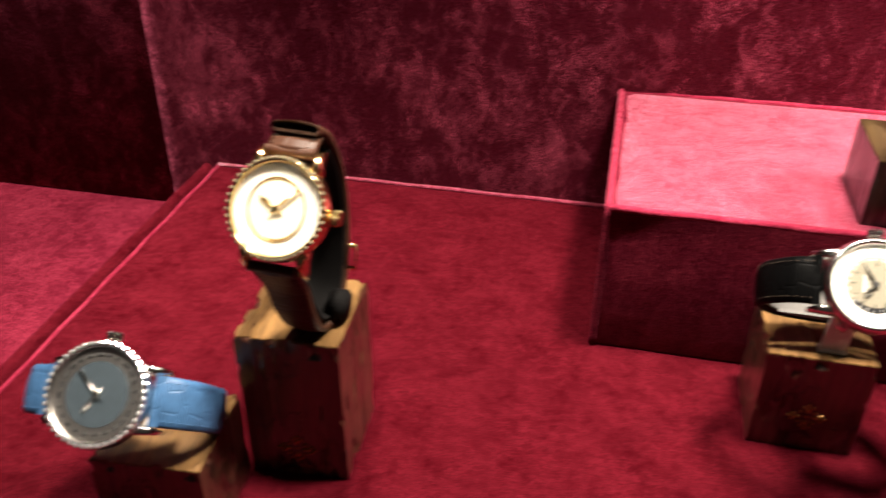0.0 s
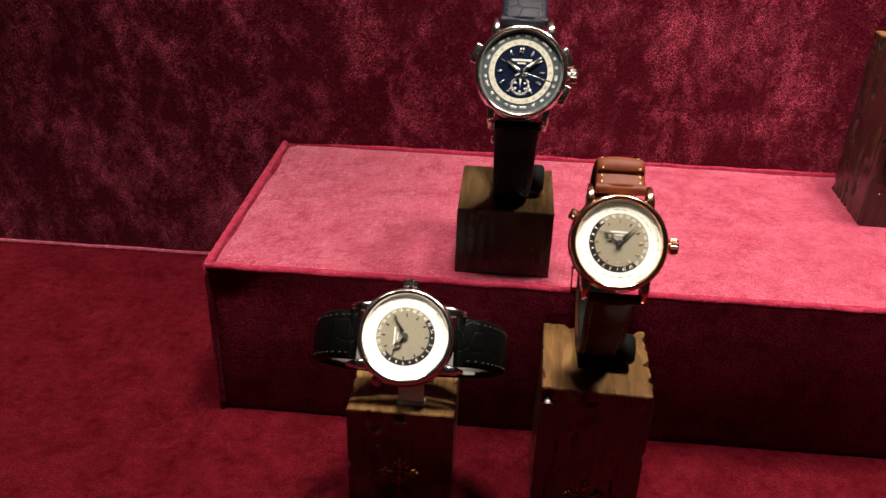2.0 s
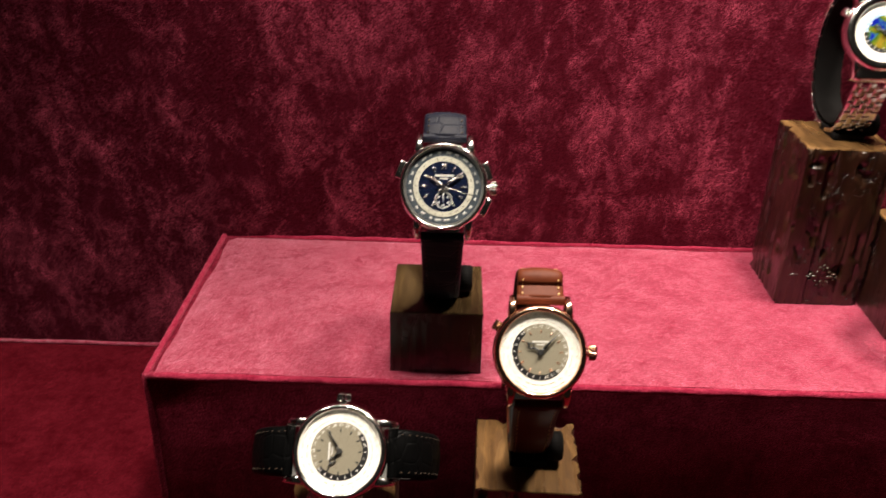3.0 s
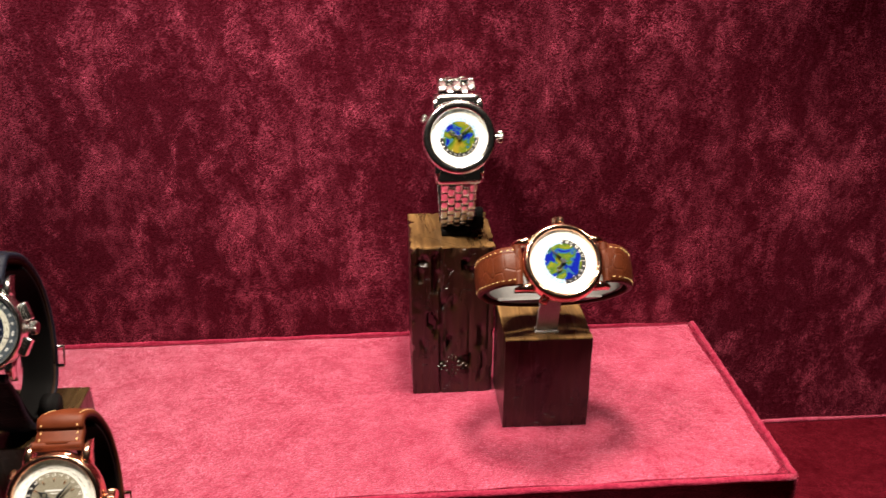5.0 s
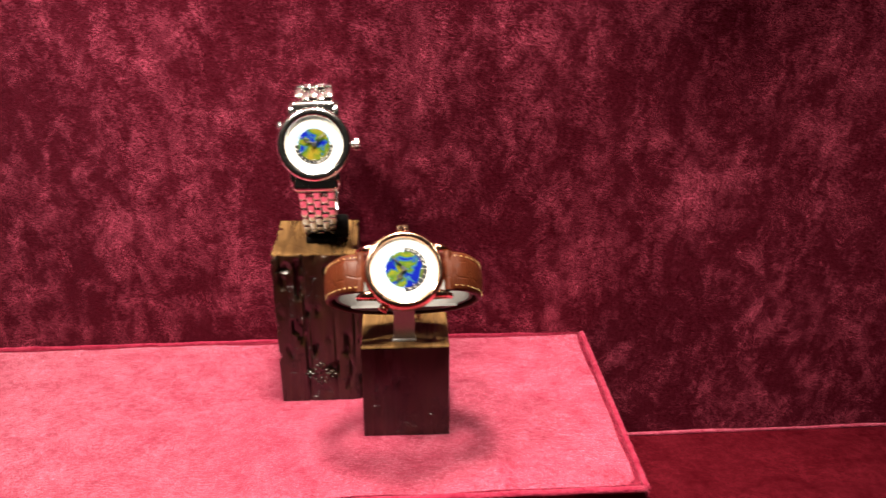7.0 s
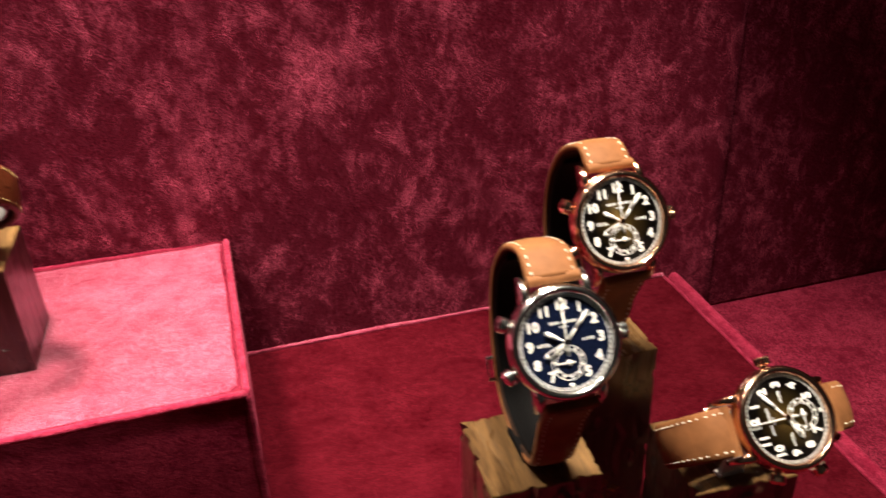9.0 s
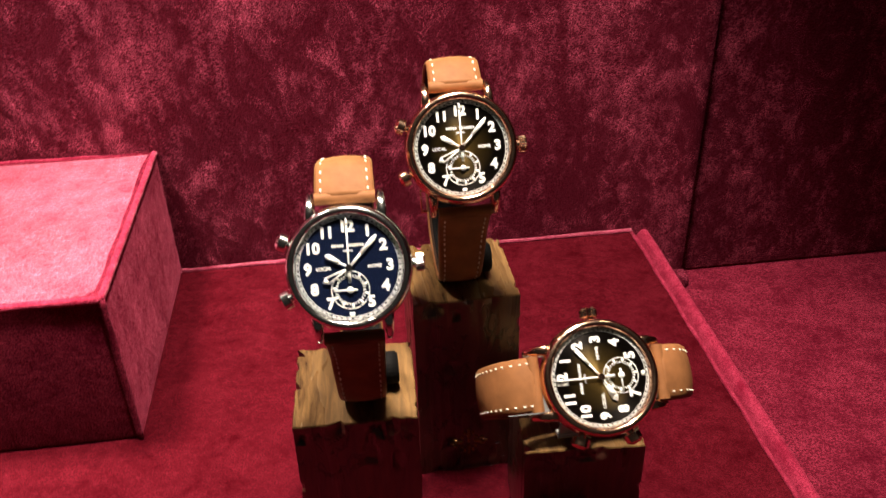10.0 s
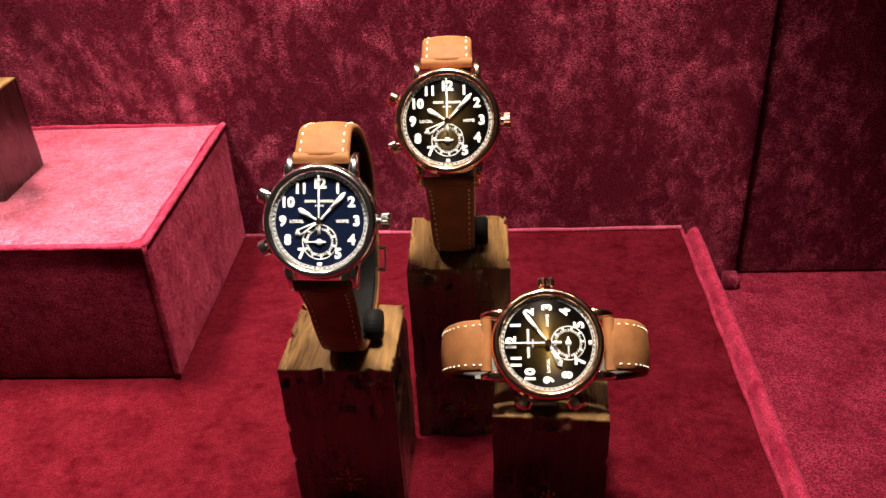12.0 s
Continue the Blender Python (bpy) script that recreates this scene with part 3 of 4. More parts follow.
def loop_path(tilt, size, sideways, drop=0.068, deep=1.0):
    """The way of the strap from the lugs at 12 round to those at 6, in the dial's own plane of y (to 12) and z (out).
    drop: from the dial's middle down to the loop's lowest point."""
    l = size * 0.53
    if sideways:
        pts = [(l, -0.0050), (l + 0.008, -0.0085), (0.0354, -0.020), (0.0350, -0.033), (0.024, -0.047), (0.0, -0.052), (-0.024, -0.047), (-0.0350, -0.033), (-0.0354, -0.020), (-l - 0.008, -0.0085), (-l, -0.0050)]
        return [Vector(p) for p in pts]
    th, k = radians(tilt), drop / 0.068
    pts = [(l, -0.0050), (l + 0.0065, -0.0085)]
    rel = [(0.026, 0.0222), (0.042, 0.013), (0.0545, -0.006), (0.0565, -0.034 * k), (0.047, -0.060 * k), (0.030, -0.068 * k), (0.014, -0.0655 * k), (0.0062, -0.052 * k), (0.0016, -0.037 * k)]
    for b, u in rel:
        b *= 1.0 if b < 0.02 else deep
        # b: metres towards the hanging, u: metres up
        pts.append((b * math.sin(th) + u * math.cos(th), -b * math.cos(th) + u * math.sin(th)))
    pts += [(-l, -0.0050)]
    return [Vector(p) for p in pts]


def hand(bm, angle, length, w, z, tail=0.003, tip=0.3):
    bar(bm, angle, -tail, length * 0.75, w * 0.8, z, 0.00018, w)
    bar(bm, angle, length * 0.75, length, w, z, 0.00018, w * tip)
    return bm


def watch_body(root, D, m, crown=True, lug=0.020, bezel=1.0, thick=0.0095, hole=0.87, rise=0.0024):
    """Case, bezel, lugs, crown and crystal, with the dial's plane at z = 0."""
    R = D / 2
    bm = bmesh.new()
    lathe(bm, [(0, -thick + 0.0012), (R * 0.80, -thick + 0.0010), (R * 0.93, -thick + 0.0035), (R * 0.995, -thick * 0.45), (R, -thick * 0.22), (R * 0.985, -0.0006), (R * 0.93, 0.0002), (R * 0.86, -0.0010), (0, -0.0010)], 72)
    sharp(part("case", bm, m, root), 40)
    bm = bmesh.new()
    b = R * bezel
    inner = R * (hole - 0.002)
    arc = [(inner + (b * 0.985 - inner) * (0.5 + 0.5 * math.cos(math.pi * k / 12)), -0.0004 + 0.0006 * k / 12 + rise * math.sin(math.pi * k / 12) ** 0.8) for k in range(13)]
    lathe(bm, arc + [(R * 0.93, -0.0008)], 72, True)
    sharp(part("bezel", bm, m, root), 40)
    for sy in (1, -1):
        for sx in (1, -1):
            bm = bmesh.new()
            x = sx * (lug / 2 + 0.0014)
            secs = [(R * 0.66, -0.0010, -0.0068, 0.0040), (R * 0.90, -0.0010, -0.0068, 0.0034), (R * 1.06, -0.0026, -0.0082, 0.0026), (R * 1.19, -0.0060, -0.0098, 0.0018)]
            rows = []
            for y, zt, zb, w in secs:
                rows.append([bm.verts.new((x + a * w / 2 * 1.0, sy * y, z)) for a, z in ((-1, zb), (1, zb), (1, zt - 0.0006), (0.6, zt), (-0.6, zt), (-1, zt - 0.0006))])
            for r0, r1 in zip(rows, rows[1:]):
                for i in range(6):
                    bm.faces.new((r0[i], r0[(i + 1) % 6], r1[(i + 1) % 6], r1[i]))
            bm.faces.new(rows[0])
            bm.faces.new(rows[-1])
            part("lug", bm, m, root)
    if crown:
        bm = bmesh.new()
        zc = -thick * 0.42
        cyl(bm, (R * 0.98, 0, zc), (R + 0.0010, 0, zc), 0.0018, 16)
        seg = 40
        rows = []
        for x, k in ((R + 0.0008, 0.92), (R + 0.0012, 1.0), (R + 0.0034, 1.0), (R + 0.0040, 0.85)):
            rows.append([bm.verts.new((x, (0.0031 * k - 0.0003 * (i % 2)) * math.cos(2 * math.pi * i / seg), zc + (0.0031 * k - 0.0003 * (i % 2)) * math.sin(2 * math.pi * i / seg))) for i in range(seg)])
        for a, c in zip(rows, rows[1:]):
            for i in range(seg):
                bm.faces.new((a[i], a[(i + 1) % seg], c[(i + 1) % seg], c[i]))
        bm.faces.new(rows[0])
        bm.faces.new(rows[-1])
        sharp(part("crown", bm, m, root, "fluted winding crown"), 25)
    bm = bmesh.new()
    lathe(bm, [(0, 0.0021), (R * 0.5, 0.0019), (R * (hole + 0.002), 0.0013)], 48)
    c = part("crystal", bm, CRYSTAL, root)
    c.visible_shadow = False


def disc(root, name, r0, r1, z, m, label=""):
    bm = bmesh.new()
    if r0 > 0:
        lathe(bm, [(r1, z - 0.0004), (r1, z), (r0, z), (r0, z - 0.0004)], 72, True)
    else:
        lathe(bm, [(r1, z - 0.0004), (r1, z), (0, z)], 72)
    return sharp(part(name, bm, m, root, label), 30)


def strap(root, key, D, m, thread, lug, width=None, lining=LINING, buckle=STEEL):
    x, y, z, tilt, yaw, roll, sideways = PLACES[key]
    path, length = spline(loop_path(tilt, D, sideways, drop_of(key), DEEP[key]), 120)
    fr = frames(path)
    w0 = lug - 0.0006
    cut = 66
    ws = [w0 - (w0 - (width or lug * 0.82)) * min(1.0, min(i, 120 - i) / 28) for i in range(121)]
    for name, a, b in (("upper_strap", 0, cut), ("lower_strap", cut - 8, 121)):
        bm = bmesh.new()
        band(bm, fr[a:b], ws[a:b], 0.0030, 0.22)
        s = part(name, bm, m, root)
        bm = bmesh.new()
        band(bm, fr[a + 1:b - 1], [v * 0.93 for v in ws[a + 1:b - 1]], 0.0006, 0.0, -0.0005)
        part("lining", bm, lining, s, "dark leather lining")
        bm = bmesh.new()
        stitches(bm, fr[a:b], ws[a:b], 0.0030)
        part("stitching", bm, thread, s, "row of thread stitches")
    # the rolled ends that wrap the spring bars
    for i in (0, 120):
        p, o = fr[i]
        bm = bmesh.new()
        q = p + o * 0.0014
        cyl(bm, (-w0 / 2, q.x, q.y), (w0 / 2, q.x, q.y), 0.0021, 18)
        sharp(part("strap_end", bm, m, root), 40)
    p, o = fr[cut - 4]
    bm = bmesh.new()
    q = p + o * 0.0042
    d = Vector((-o.y, o.x))
    hw = ws[cut] / 2 + 0.0022
    ring = [(-hw, q.x + d.x * 0.005, q.y + d.y * 0.005), (hw, q.x + d.x * 0.005, q.y + d.y * 0.005), (hw, q.x - d.x * 0.005, q.y - d.y * 0.005), (-hw, q.x - d.x * 0.005, q.y - d.y * 0.005)]
    tube(bm, ring, 0.0010, 8, True)
    part("buckle", bm, buckle, root, "polished metal buckle")
    return fr


def holder(key, x, y, z, tilt, sideways, D, base, yaw, roll, stand_y):
    """The springy cuff that the strap is closed round, with its foot on the wooden block."""
    root = tagged(new("watch_holder"), "black springy display cuff on a wooden block" if not sideways else "grey display cuff with a metal tab on a wooden block", "watch holder", "watch holders")
    root.matrix_world = watch_matrix(x, y, z, tilt, yaw, roll, sideways)
    path, _ = spline(loop_path(tilt, D, sideways, drop_of(key), DEEP[key]), 80)
    fr = frames(path)
    a, b = (10, 71) if sideways else (14, 74)
    bm = bmesh.new()
    band(bm, fr[a:b], [0.0150] * (b - a), 0.0016, 0.0, -0.0032)
    part("cuff", bm, GREY_CUFF if sideways else CUFF, root)
    inv = root.matrix_world.inverted()
    if sideways:
        bm = bmesh.new()
        top = Vector((-0.006, 0, -0.034))
        stand_y = max(stand_y - 0.012, min(stand_y + 0.016, (root.matrix_world @ top).y))
        foot = inv @ Vector((x, stand_y, base + 0.0004))
        for p, q in ((top, foot),):
            up = (q - p).normalized()
            side = inv.to_3x3() @ Vector((0.0055, 0, 0))
            nrm = side.cross(up).normalized() * 0.0011
            vs = [bm.verts.new(c + s * side + t * nrm) for c in (p, q) for s in (-1, 1) for t in (-1, 1)]
            for f in ((0, 1, 3, 2), (4, 6, 7, 5), (0, 4, 5, 1), (2, 3, 7, 6), (0, 2, 6, 4), (1, 5, 7, 3)):
                bm.faces.new([vs[i] for i in f])
        part("tab", bm, TAB, root, "grey metal tab", False)
        # the cuff's floor: a thin plate that closes the back of the loop below
        bm = bmesh.new()
        rim = [p - o * 0.0040 for p, o in fr[23:58]]
        low, high = ([bm.verts.new((h, p.x, p.y)) for p in rim] for h in (-0.0086, -0.0072))
        bm.faces.new(low)
        bm.faces.new(high)
        for i in range(len(rim)):
            q = (i + 1) % len(rim)
            bm.faces.new((low[i], low[q], high[q], high[i]))
        part("cuff_plate", bm, GREY_CUFF, root, "smooth grey plate inside the strap", False)
        bm = bmesh.new()
        m = inv @ Matrix.Translation((x, stand_y, base + 0.0015))
        box(bm, -0.0062, 0.0062, -0.0022, 0.0022, -0.0012, 0.0006, 0.0005)
        bm.transform(m)
        part("foot", bm, TAB, root, "small grey metal foot")
    else:
        bm = bmesh.new()
        m = inv @ Matrix.Translation((x, stand_y, base + 0.0022))
        box(bm, -0.0085, 0.0085, -0.010, 0.010, -0.0020, 0.0020, 0.001)
        bm.transform(m)
        part("foot", bm, CUFF, root, "small black foot")
        bm = bmesh.new()
        q = inv @ Vector((x + 0.0105, stand_y - 0.004, base + 0.0082))
        s = inv.to_3x3() @ Vector((1, 0, 0))
        cyl(bm, q - s * 0.003, q + s * 0.0045, 0.0066, 24)
        bmesh.ops.bevel(bm, geom=bm.edges[:], offset=0.0008, segments=2, affect="EDGES")
        part("clip", bm, CUFF, root, "rounded black clip")
    return root


def watch_matrix(x, y, z, tilt, yaw, roll, sideways):
    """Faces the front, leans back by tilt, turns by yaw; a sideways watch has its crown up."""
    return pose(x, y, z, 0, 0, yaw) @ pose(0, 0, 0, 90 - tilt, 0, 0) @ pose(0, 0, 0, 0, 0, roll + (90 if sideways else 0))


def watch(label, x, y, z, tilt, yaw, roll, sideways):
    root = tagged(new("wristwatch"), label, "wristwatch", "wristwatches on display")
    root.matrix_world = watch_matrix(x, y, z, tilt, yaw, roll, sideways)
    return root


def clock_hands(root, hours, minutes, D, m, z, w=0.0012):
    R = D / 2
    bm = bmesh.new()
    hand(bm, hours, R * 0.48, w * 1.3, z)
    part("hour_hand", bm, m, root)
    bm = bmesh.new()
    hand(bm, minutes, R * 0.72, w, z + 0.0003)
    part("minute_hand", bm, m, root)
    bm = bmesh.new()
    cyl(bm, (0, 0, z - 0.0003), (0, 0, z + 0.0008), 0.0011, 20)
    sharp(part("hand_pinion", bm, m, root), 40)


def pilot_watch(label, key, D, case_metal, dial, hours=(301, 43, 242), lug=0.021):
    root = watch(label, *PLACES[key])
    R = D / 2
    watch_body(root, D, case_metal, True, lug, hole=0.835)
    strap(root, key, D, TAN, THREAD, lug, 0.018, LINING, case_metal)
    disc(root, "dial", 0, R * 0.845, 0.0, dial)
    r = R * 0.835
    bm = bmesh.new()
    lathe(bm, [(r * 0.985, 0.00005), (r * 0.985, 0.0001), (r * 0.972, 0.0001), (r * 0.972, 0.00005)], 72, True)
    lathe(bm, [(r * 0.935, 0.00005), (r * 0.935, 0.0001), (r * 0.925, 0.0001), (r * 0.925, 0.00005)], 72, True)
    for k in range(60):
        bar(bm, k * 6 + 3, r * 0.945, r * 0.963, 0.0010, 0.00005, 0.0001)
    part("minute_track", bm, PALE, root, "white railway minute track")
    for k in range(1, 13):
        if k == 6:
            bm = bmesh.new()
            bar(bm, 180, r * 0.84, r * 0.91, 0.0016, 0.00005, 0.0002)
            part("hour_mark", bm, LUME, root)
            continue
        a = radians(90 - k * 30)
        letters("numeral", str(k), D * 0.120, r * 0.765 * math.cos(a), r * 0.765 * math.sin(a), 0.0001, 0, LUME, root, 0.0001, 0.00023)
    letters("word", "LOCAL", D * 0.038, -r * 0.47, r * 0.0, 0.0001, 0, LUME, root, 0.00005, 0.00004)
    letters("word", "HOME", D * 0.038, r * 0.48, r * 0.0, 0.0001, 0, LUME, root, 0.00005, 0.00004)
    bm = bmesh.new()
    for k in range(13):
        if k != 5:
            box(bm, r * (-0.30 + k * 0.047), r * (-0.30 + k * 0.047 + 0.034), r * 0.385, r * 0.44, 0.00005, 0.00014)
    for k in range(5):
        box(bm, r * (-0.09 + k * 0.037), r * (-0.09 + k * 0.037 + 0.026), r * 0.30, r * 0.335, 0.00005, 0.00014)
    part("dial_signature", bm, PALE, root, "plain bars of pale print", False)
    # date ring at six
    cy = -r * 0.42
    bm = bmesh.new()
    lathe(bm, [(r * 0.36, 0), (r * 0.36, 0.00012), (r * 0.345, 0.00012), (r * 0.345, 0)], 48, True)
    lathe(bm, [(r * 0.25, 0), (r * 0.25, 0.00012), (r * 0.243, 0.00012), (r * 0.243, 0)], 48, True)
    for k in range(31):
        bar(bm, k * 360 / 31, r * 0.26, r * (0.335 if k % 3 == 0 else 0.29), 0.0004 if k % 3 else 0.0008, 0, 0.00012)
    bm.transform(Matrix.Translation((0, cy, 0.00003)))
    part("date_ring", bm, LUME, root, "white date ring")
    bm = bmesh.new()
    bar(bm, 270, -r * 0.13, r * 0.31, 0.0007, 0, 0.0002, 0.0004)
    cyl(bm, (0, 0, 0), (0, 0, 0.0004), 0.0011, 16)
    bm.transform(Matrix.Translation((0, cy, 0.0004)))
    part("date_hand", bm, LUME, root)
    h, mi, h2 = hours
    for name, ang, ln, w in (("hour_hand", h, 0.50, 0.0019), ("minute_hand", mi, 0.80, 0.0015)):
        bm = bmesh.new()
        bar(bm, ang, r * 0.05, r * ln * 0.42, 0.0008, 0.0008, 0.0002)
        bar(bm, ang, r * ln * 0.42, r * ln * 0.9, w * 0.75, 0.0008, 0.0002, w)
        bar(bm, ang, r * ln * 0.9, r * ln, w, 0.0008, 0.0002, w * 0.25)
        part(name, bm, LUME, root)
    bm = bmesh.new()
    for off in (-1, 1):
        bar(bm, h2 + off * 7, r * 0.06, r * 0.50, 0.0005, 0.0006, 0.00015)
    bar(bm, h2, r * 0.46, r * 0.56, 0.0028, 0.0006, 0.00015, 0.0005)
    part("home_hand", bm, LUME, root, "skeleton second hour hand")
    bm = bmesh.new()
    bar(bm, 0, -r * 0.28, r * 0.78, 0.0005, 0.0011, 0.00015)
    bar(bm, 0, r * 0.78, r * 0.93, 0.0013, 0.0011, 0.00015, 0.0002)
    bar(bm, 180, r * 0.02, r * 0.28, 0.0010, 0.0011, 0.00015)
    part("seconds_hand", bm, LUME, root)
    bm = bmesh.new()
    cyl(bm, (0, 0, 0.0004), (0, 0, 0.0016), 0.0012, 20)
    sharp(part("hand_pinion", bm, case_metal, root), 40)
    for k in (1, -1):
        a = radians(180 - k * 24)
        d = Vector((math.cos(a), math.sin(a), 0))
        bm = bmesh.new()
        o = Vector((0, 0, -0.0042))
        cyl(bm, d * (R * 0.97) + o, d * (R + 0.0022) + o, 0.0013, 16)
        cyl(bm, d * (R + 0.0010) + o, d * (R + 0.0036) + o, 0.0031, 24)
        cyl(bm, d * (R + 0.0036) + o, d * (R + 0.0046) + o, 0.0031, 24, 0.0018)
        sharp(part("pusher", bm, case_metal, root, "screwed side pusher"), 35)
    return root


def ring_text(root, name, words, r, size, m, start=0.0, step=None, flip=True):
    step = step or 360 / len(words)
    for k, w in enumerate(words):
        ang = start + k * step
        a = radians(90 - ang)
        letters(name, w, size, r * math.cos(a), r * math.sin(a), 0.00048, -ang, m, root, 0.00003)


def city_bars(root, r, m, seed, w=0.00075):
    rnd = random.Random(seed)
    bm = bmesh.new()
    for k in range(24):
        a = k * 15 + 4
        n = rnd.randint(3, 6)
        for i in range(n):
            bar(bm, a + i * 1.75, r - w * 0.5, r + w * 0.5, 0.00036, 0.0003, 0.00006)
    part("city_ring_print", bm, m, root, "ring of tiny unreadable print")


def world_watch(label, place, D, case_metal, centre, lug, hour=303, minute=43, enamel=False, hole=0.845):
    root = watch(label, *place)
    R = D / 2
    watch_body(root, D, case_metal, True, lug, hole=hole)
    r = R * hole
    disc(root, "city_ring", r * 0.70, r, 0.0003, WHITE_LACQUER, "white lacquered outer ring")
    for half, m, a0 in (("night_ring", NIGHT, 90 if enamel else 140), ("day_ring", DAYBLUE if enamel else OPALINE, -90 if enamel else -40)):
        bm = bmesh.new()
        q = []
        for k in range(37):
            a = radians(90 - (a0 + k * 5))
            q.append([bm.verts.new((rr * math.cos(a), rr * math.sin(a), 0.0004)) for rr in (r * 0.565, r * 0.70)])
        for s, t in zip(q, q[1:]):
            bm.faces.new((s[0], s[1], t[1], t[0]))
        part(half, bm, m, root)
    ring_text(root, "hour_figure", [str(k or 24) for k in range(24)], r * 0.632, D * 0.042, LUME, 165)
    city_bars(root, r * 0.80, SOFT_PRINT, 3)
    city_bars(root, r * 0.92, SOFT_PRINT, 4)
    disc(root, "dial", 0, r * 0.565, 0.0005, centre)
    bm = bmesh.new()
    for k in range(12):
        bar(bm, k * 30, r * (0.47 if not enamel else 0.53), r * 0.555, 0.0005 if not enamel else 0.0003, 0.0005, 0.0002)
    part("hour_mark", bm, (ROSE if case_metal == ROSE else INK) if not enamel else LUME, root)
    if not enamel:
        bm = bmesh.new()
        box(bm, -r * 0.21, r * 0.21, r * 0.235, r * 0.275, 0.0005, 0.0006)
        box(bm, -r * 0.09, r * 0.09, r * 0.17, r * 0.195, 0.0005, 0.0006)
        part("dial_signature", bm, PALE, root, "plain bars of pale print", False)
    bm = bmesh.new()
    bar(bm, hour, -r * 0.06, r * 0.20, 0.0010, 0.0010, 0.0002)
    ca, sa = math.cos(radians(90 - hour)), math.sin(radians(90 - hour))
    t = bmesh.new()
    lathe(t, [(r * 0.085, 0.0010), (r * 0.085, 0.0012), (r * 0.050, 0.0012), (r * 0.050, 0.0010)], 24, True)
    t.transform(Matrix.Translation((r * 0.27 * ca, r * 0.27 * sa, 0)))
    me = bpy.data.meshes.new("tmp")
    t.to_mesh(me)
    t.free()
    bm.from_mesh(me)
    bpy.data.meshes.remove(me)
    bar(bm, hour, r * 0.35, r * 0.46, 0.0012, 0.0010, 0.0002, 0.0002)
    part("hour_hand", bm, INK, root, "black pierced hour hand")
    bm = bmesh.new()
    bar(bm, minute, -r * 0.08, r * 0.12, 0.0007, 0.0013, 0.0002, 0.0009)
    bar(bm, minute, r * 0.12, r * 0.60, 0.0012, 0.0013, 0.0002, 0.0003)
    part("minute_hand", bm, INK, root)
    bm = bmesh.new()
    cyl(bm, (0, 0, 0.0006), (0, 0, 0.0018), 0.0011, 20)
    sharp(part("hand_pinion", bm, INK, root), 40)
    a = radians(150)
    d = Vector((math.cos(a), math.sin(a), 0))
    o = Vector((0, 0, -0.0042))
    bm = bmesh.new()
    cyl(bm, d * (R * 0.97) + o, d * (R + 0.0026) + o, 0.0022, 20)
    bmesh.ops.bevel(bm, geom=bm.edges[:], offset=0.0004, segments=2, affect="EDGES")
    part("pusher", bm, case_metal, root, "side pusher")
    return root


def chronograph(label, place, D):
    root = watch(label, *place)
    R = D / 2
    watch_body(root, D, STEEL, True, 0.020)
    strap(root, "e", D, NAVY_CROC, DARK_THREAD, 0.020, 0.017)
    r = R * 0.90
    disc(root, "flange", r * 0.93, r * 0.985, 0.0006, SATIN, "grey metal flange")
    disc(root, "city_ring", r * 0.74, r * 0.93, 0.0003, GREY_RING, "dark ring with pale print")
    city_bars(root, r * 0.835, FAINT, 7, 0.0011)
    disc(root, "hour_ring", r * 0.625, r * 0.75, 0.0005, CREAM, "cream 24-hour ring")
    ring_text(root, "hour_figure", [str(k or 24) for k in range(24)], r * 0.685, D * 0.034, INK, 165)
    disc(root, "dial", 0, r * 0.625, 0.0004, NAVY, "navy blue guilloche dial")
    for k in range(12):
        if k == 6:
            continue
        bm = bmesh.new()
        if k == 0:
            for dx in (-0.0006, 0.0006):
                box(bm, dx - 0.0003, dx + 0.0003, r * 0.42, r * 0.57, 0.0004, 0.0007)
        else:
            bar(bm, k * 30, r * 0.43, r * 0.56, 0.0007, 0.0004, 0.0003)
        part("hour_mark", bm, STEEL, root)
    bm = bmesh.new()
    box(bm, -r * 0.22, r * 0.24, r * 0.245, r * 0.295, 0.0004, 0.0005)
    box(bm, -r * 0.10, r * 0.10, r * 0.18, r * 0.215, 0.0004, 0.0005)
    part("dial_signature", bm, FAINT, root, "plain bars of pale print", False)
    cy = -r * 0.33
    bm = bmesh.new()
    for k in range(30):
        bar(bm, k * 12, r * 0.17, r * (0.225 if k % 5 else 0.235), 0.00030, 0, 0.0001)
    for k in range(6):
        bar(bm, k * 60, r * 0.11, r * 0.15, 0.0009, 0, 0.0001)
    bar(bm, 0, -r * 0.05, r * 0.17, 0.0004, 0.0003, 0.0001)
    bm.transform(Matrix.Translation((0, cy, 0.0005)))
    part("counter", bm, PALE, root, "small minute counter")
    bm = bmesh.new()
    hand(bm, 305, r * 0.42, 0.0014, 0.0011)
    part("hour_hand", bm, STEEL, root)
    bm = bmesh.new()
    hand(bm, 53, r * 0.60, 0.0012, 0.0014)
    part("minute_hand", bm, STEEL, root)
    bm = bmesh.new()
    bar(bm, 107, -r * 0.2, r * 0.80, 0.0004, 0.0017, 0.0001)
    part("seconds_hand", bm, STEEL, root)
    bm = bmesh.new()
    cyl(bm, (0, 0, 0.0006), (0, 0, 0.0020), 0.0010, 20)
    sharp(part("hand_pinion", bm, STEEL, root), 40)
    for ang in (69, -69, 114):
        a = radians(90 - ang)
        bm = bmesh.new()
        box(bm, R - 0.001, R + 0.0024, -0.0042, 0.0042, -0.0056, -0.0020, 0.0008)
        bm.transform(Matrix.Rotation(a, 4, "Z"))
        part("pusher", bm, STEEL, root, "flat polished pusher")
    return root


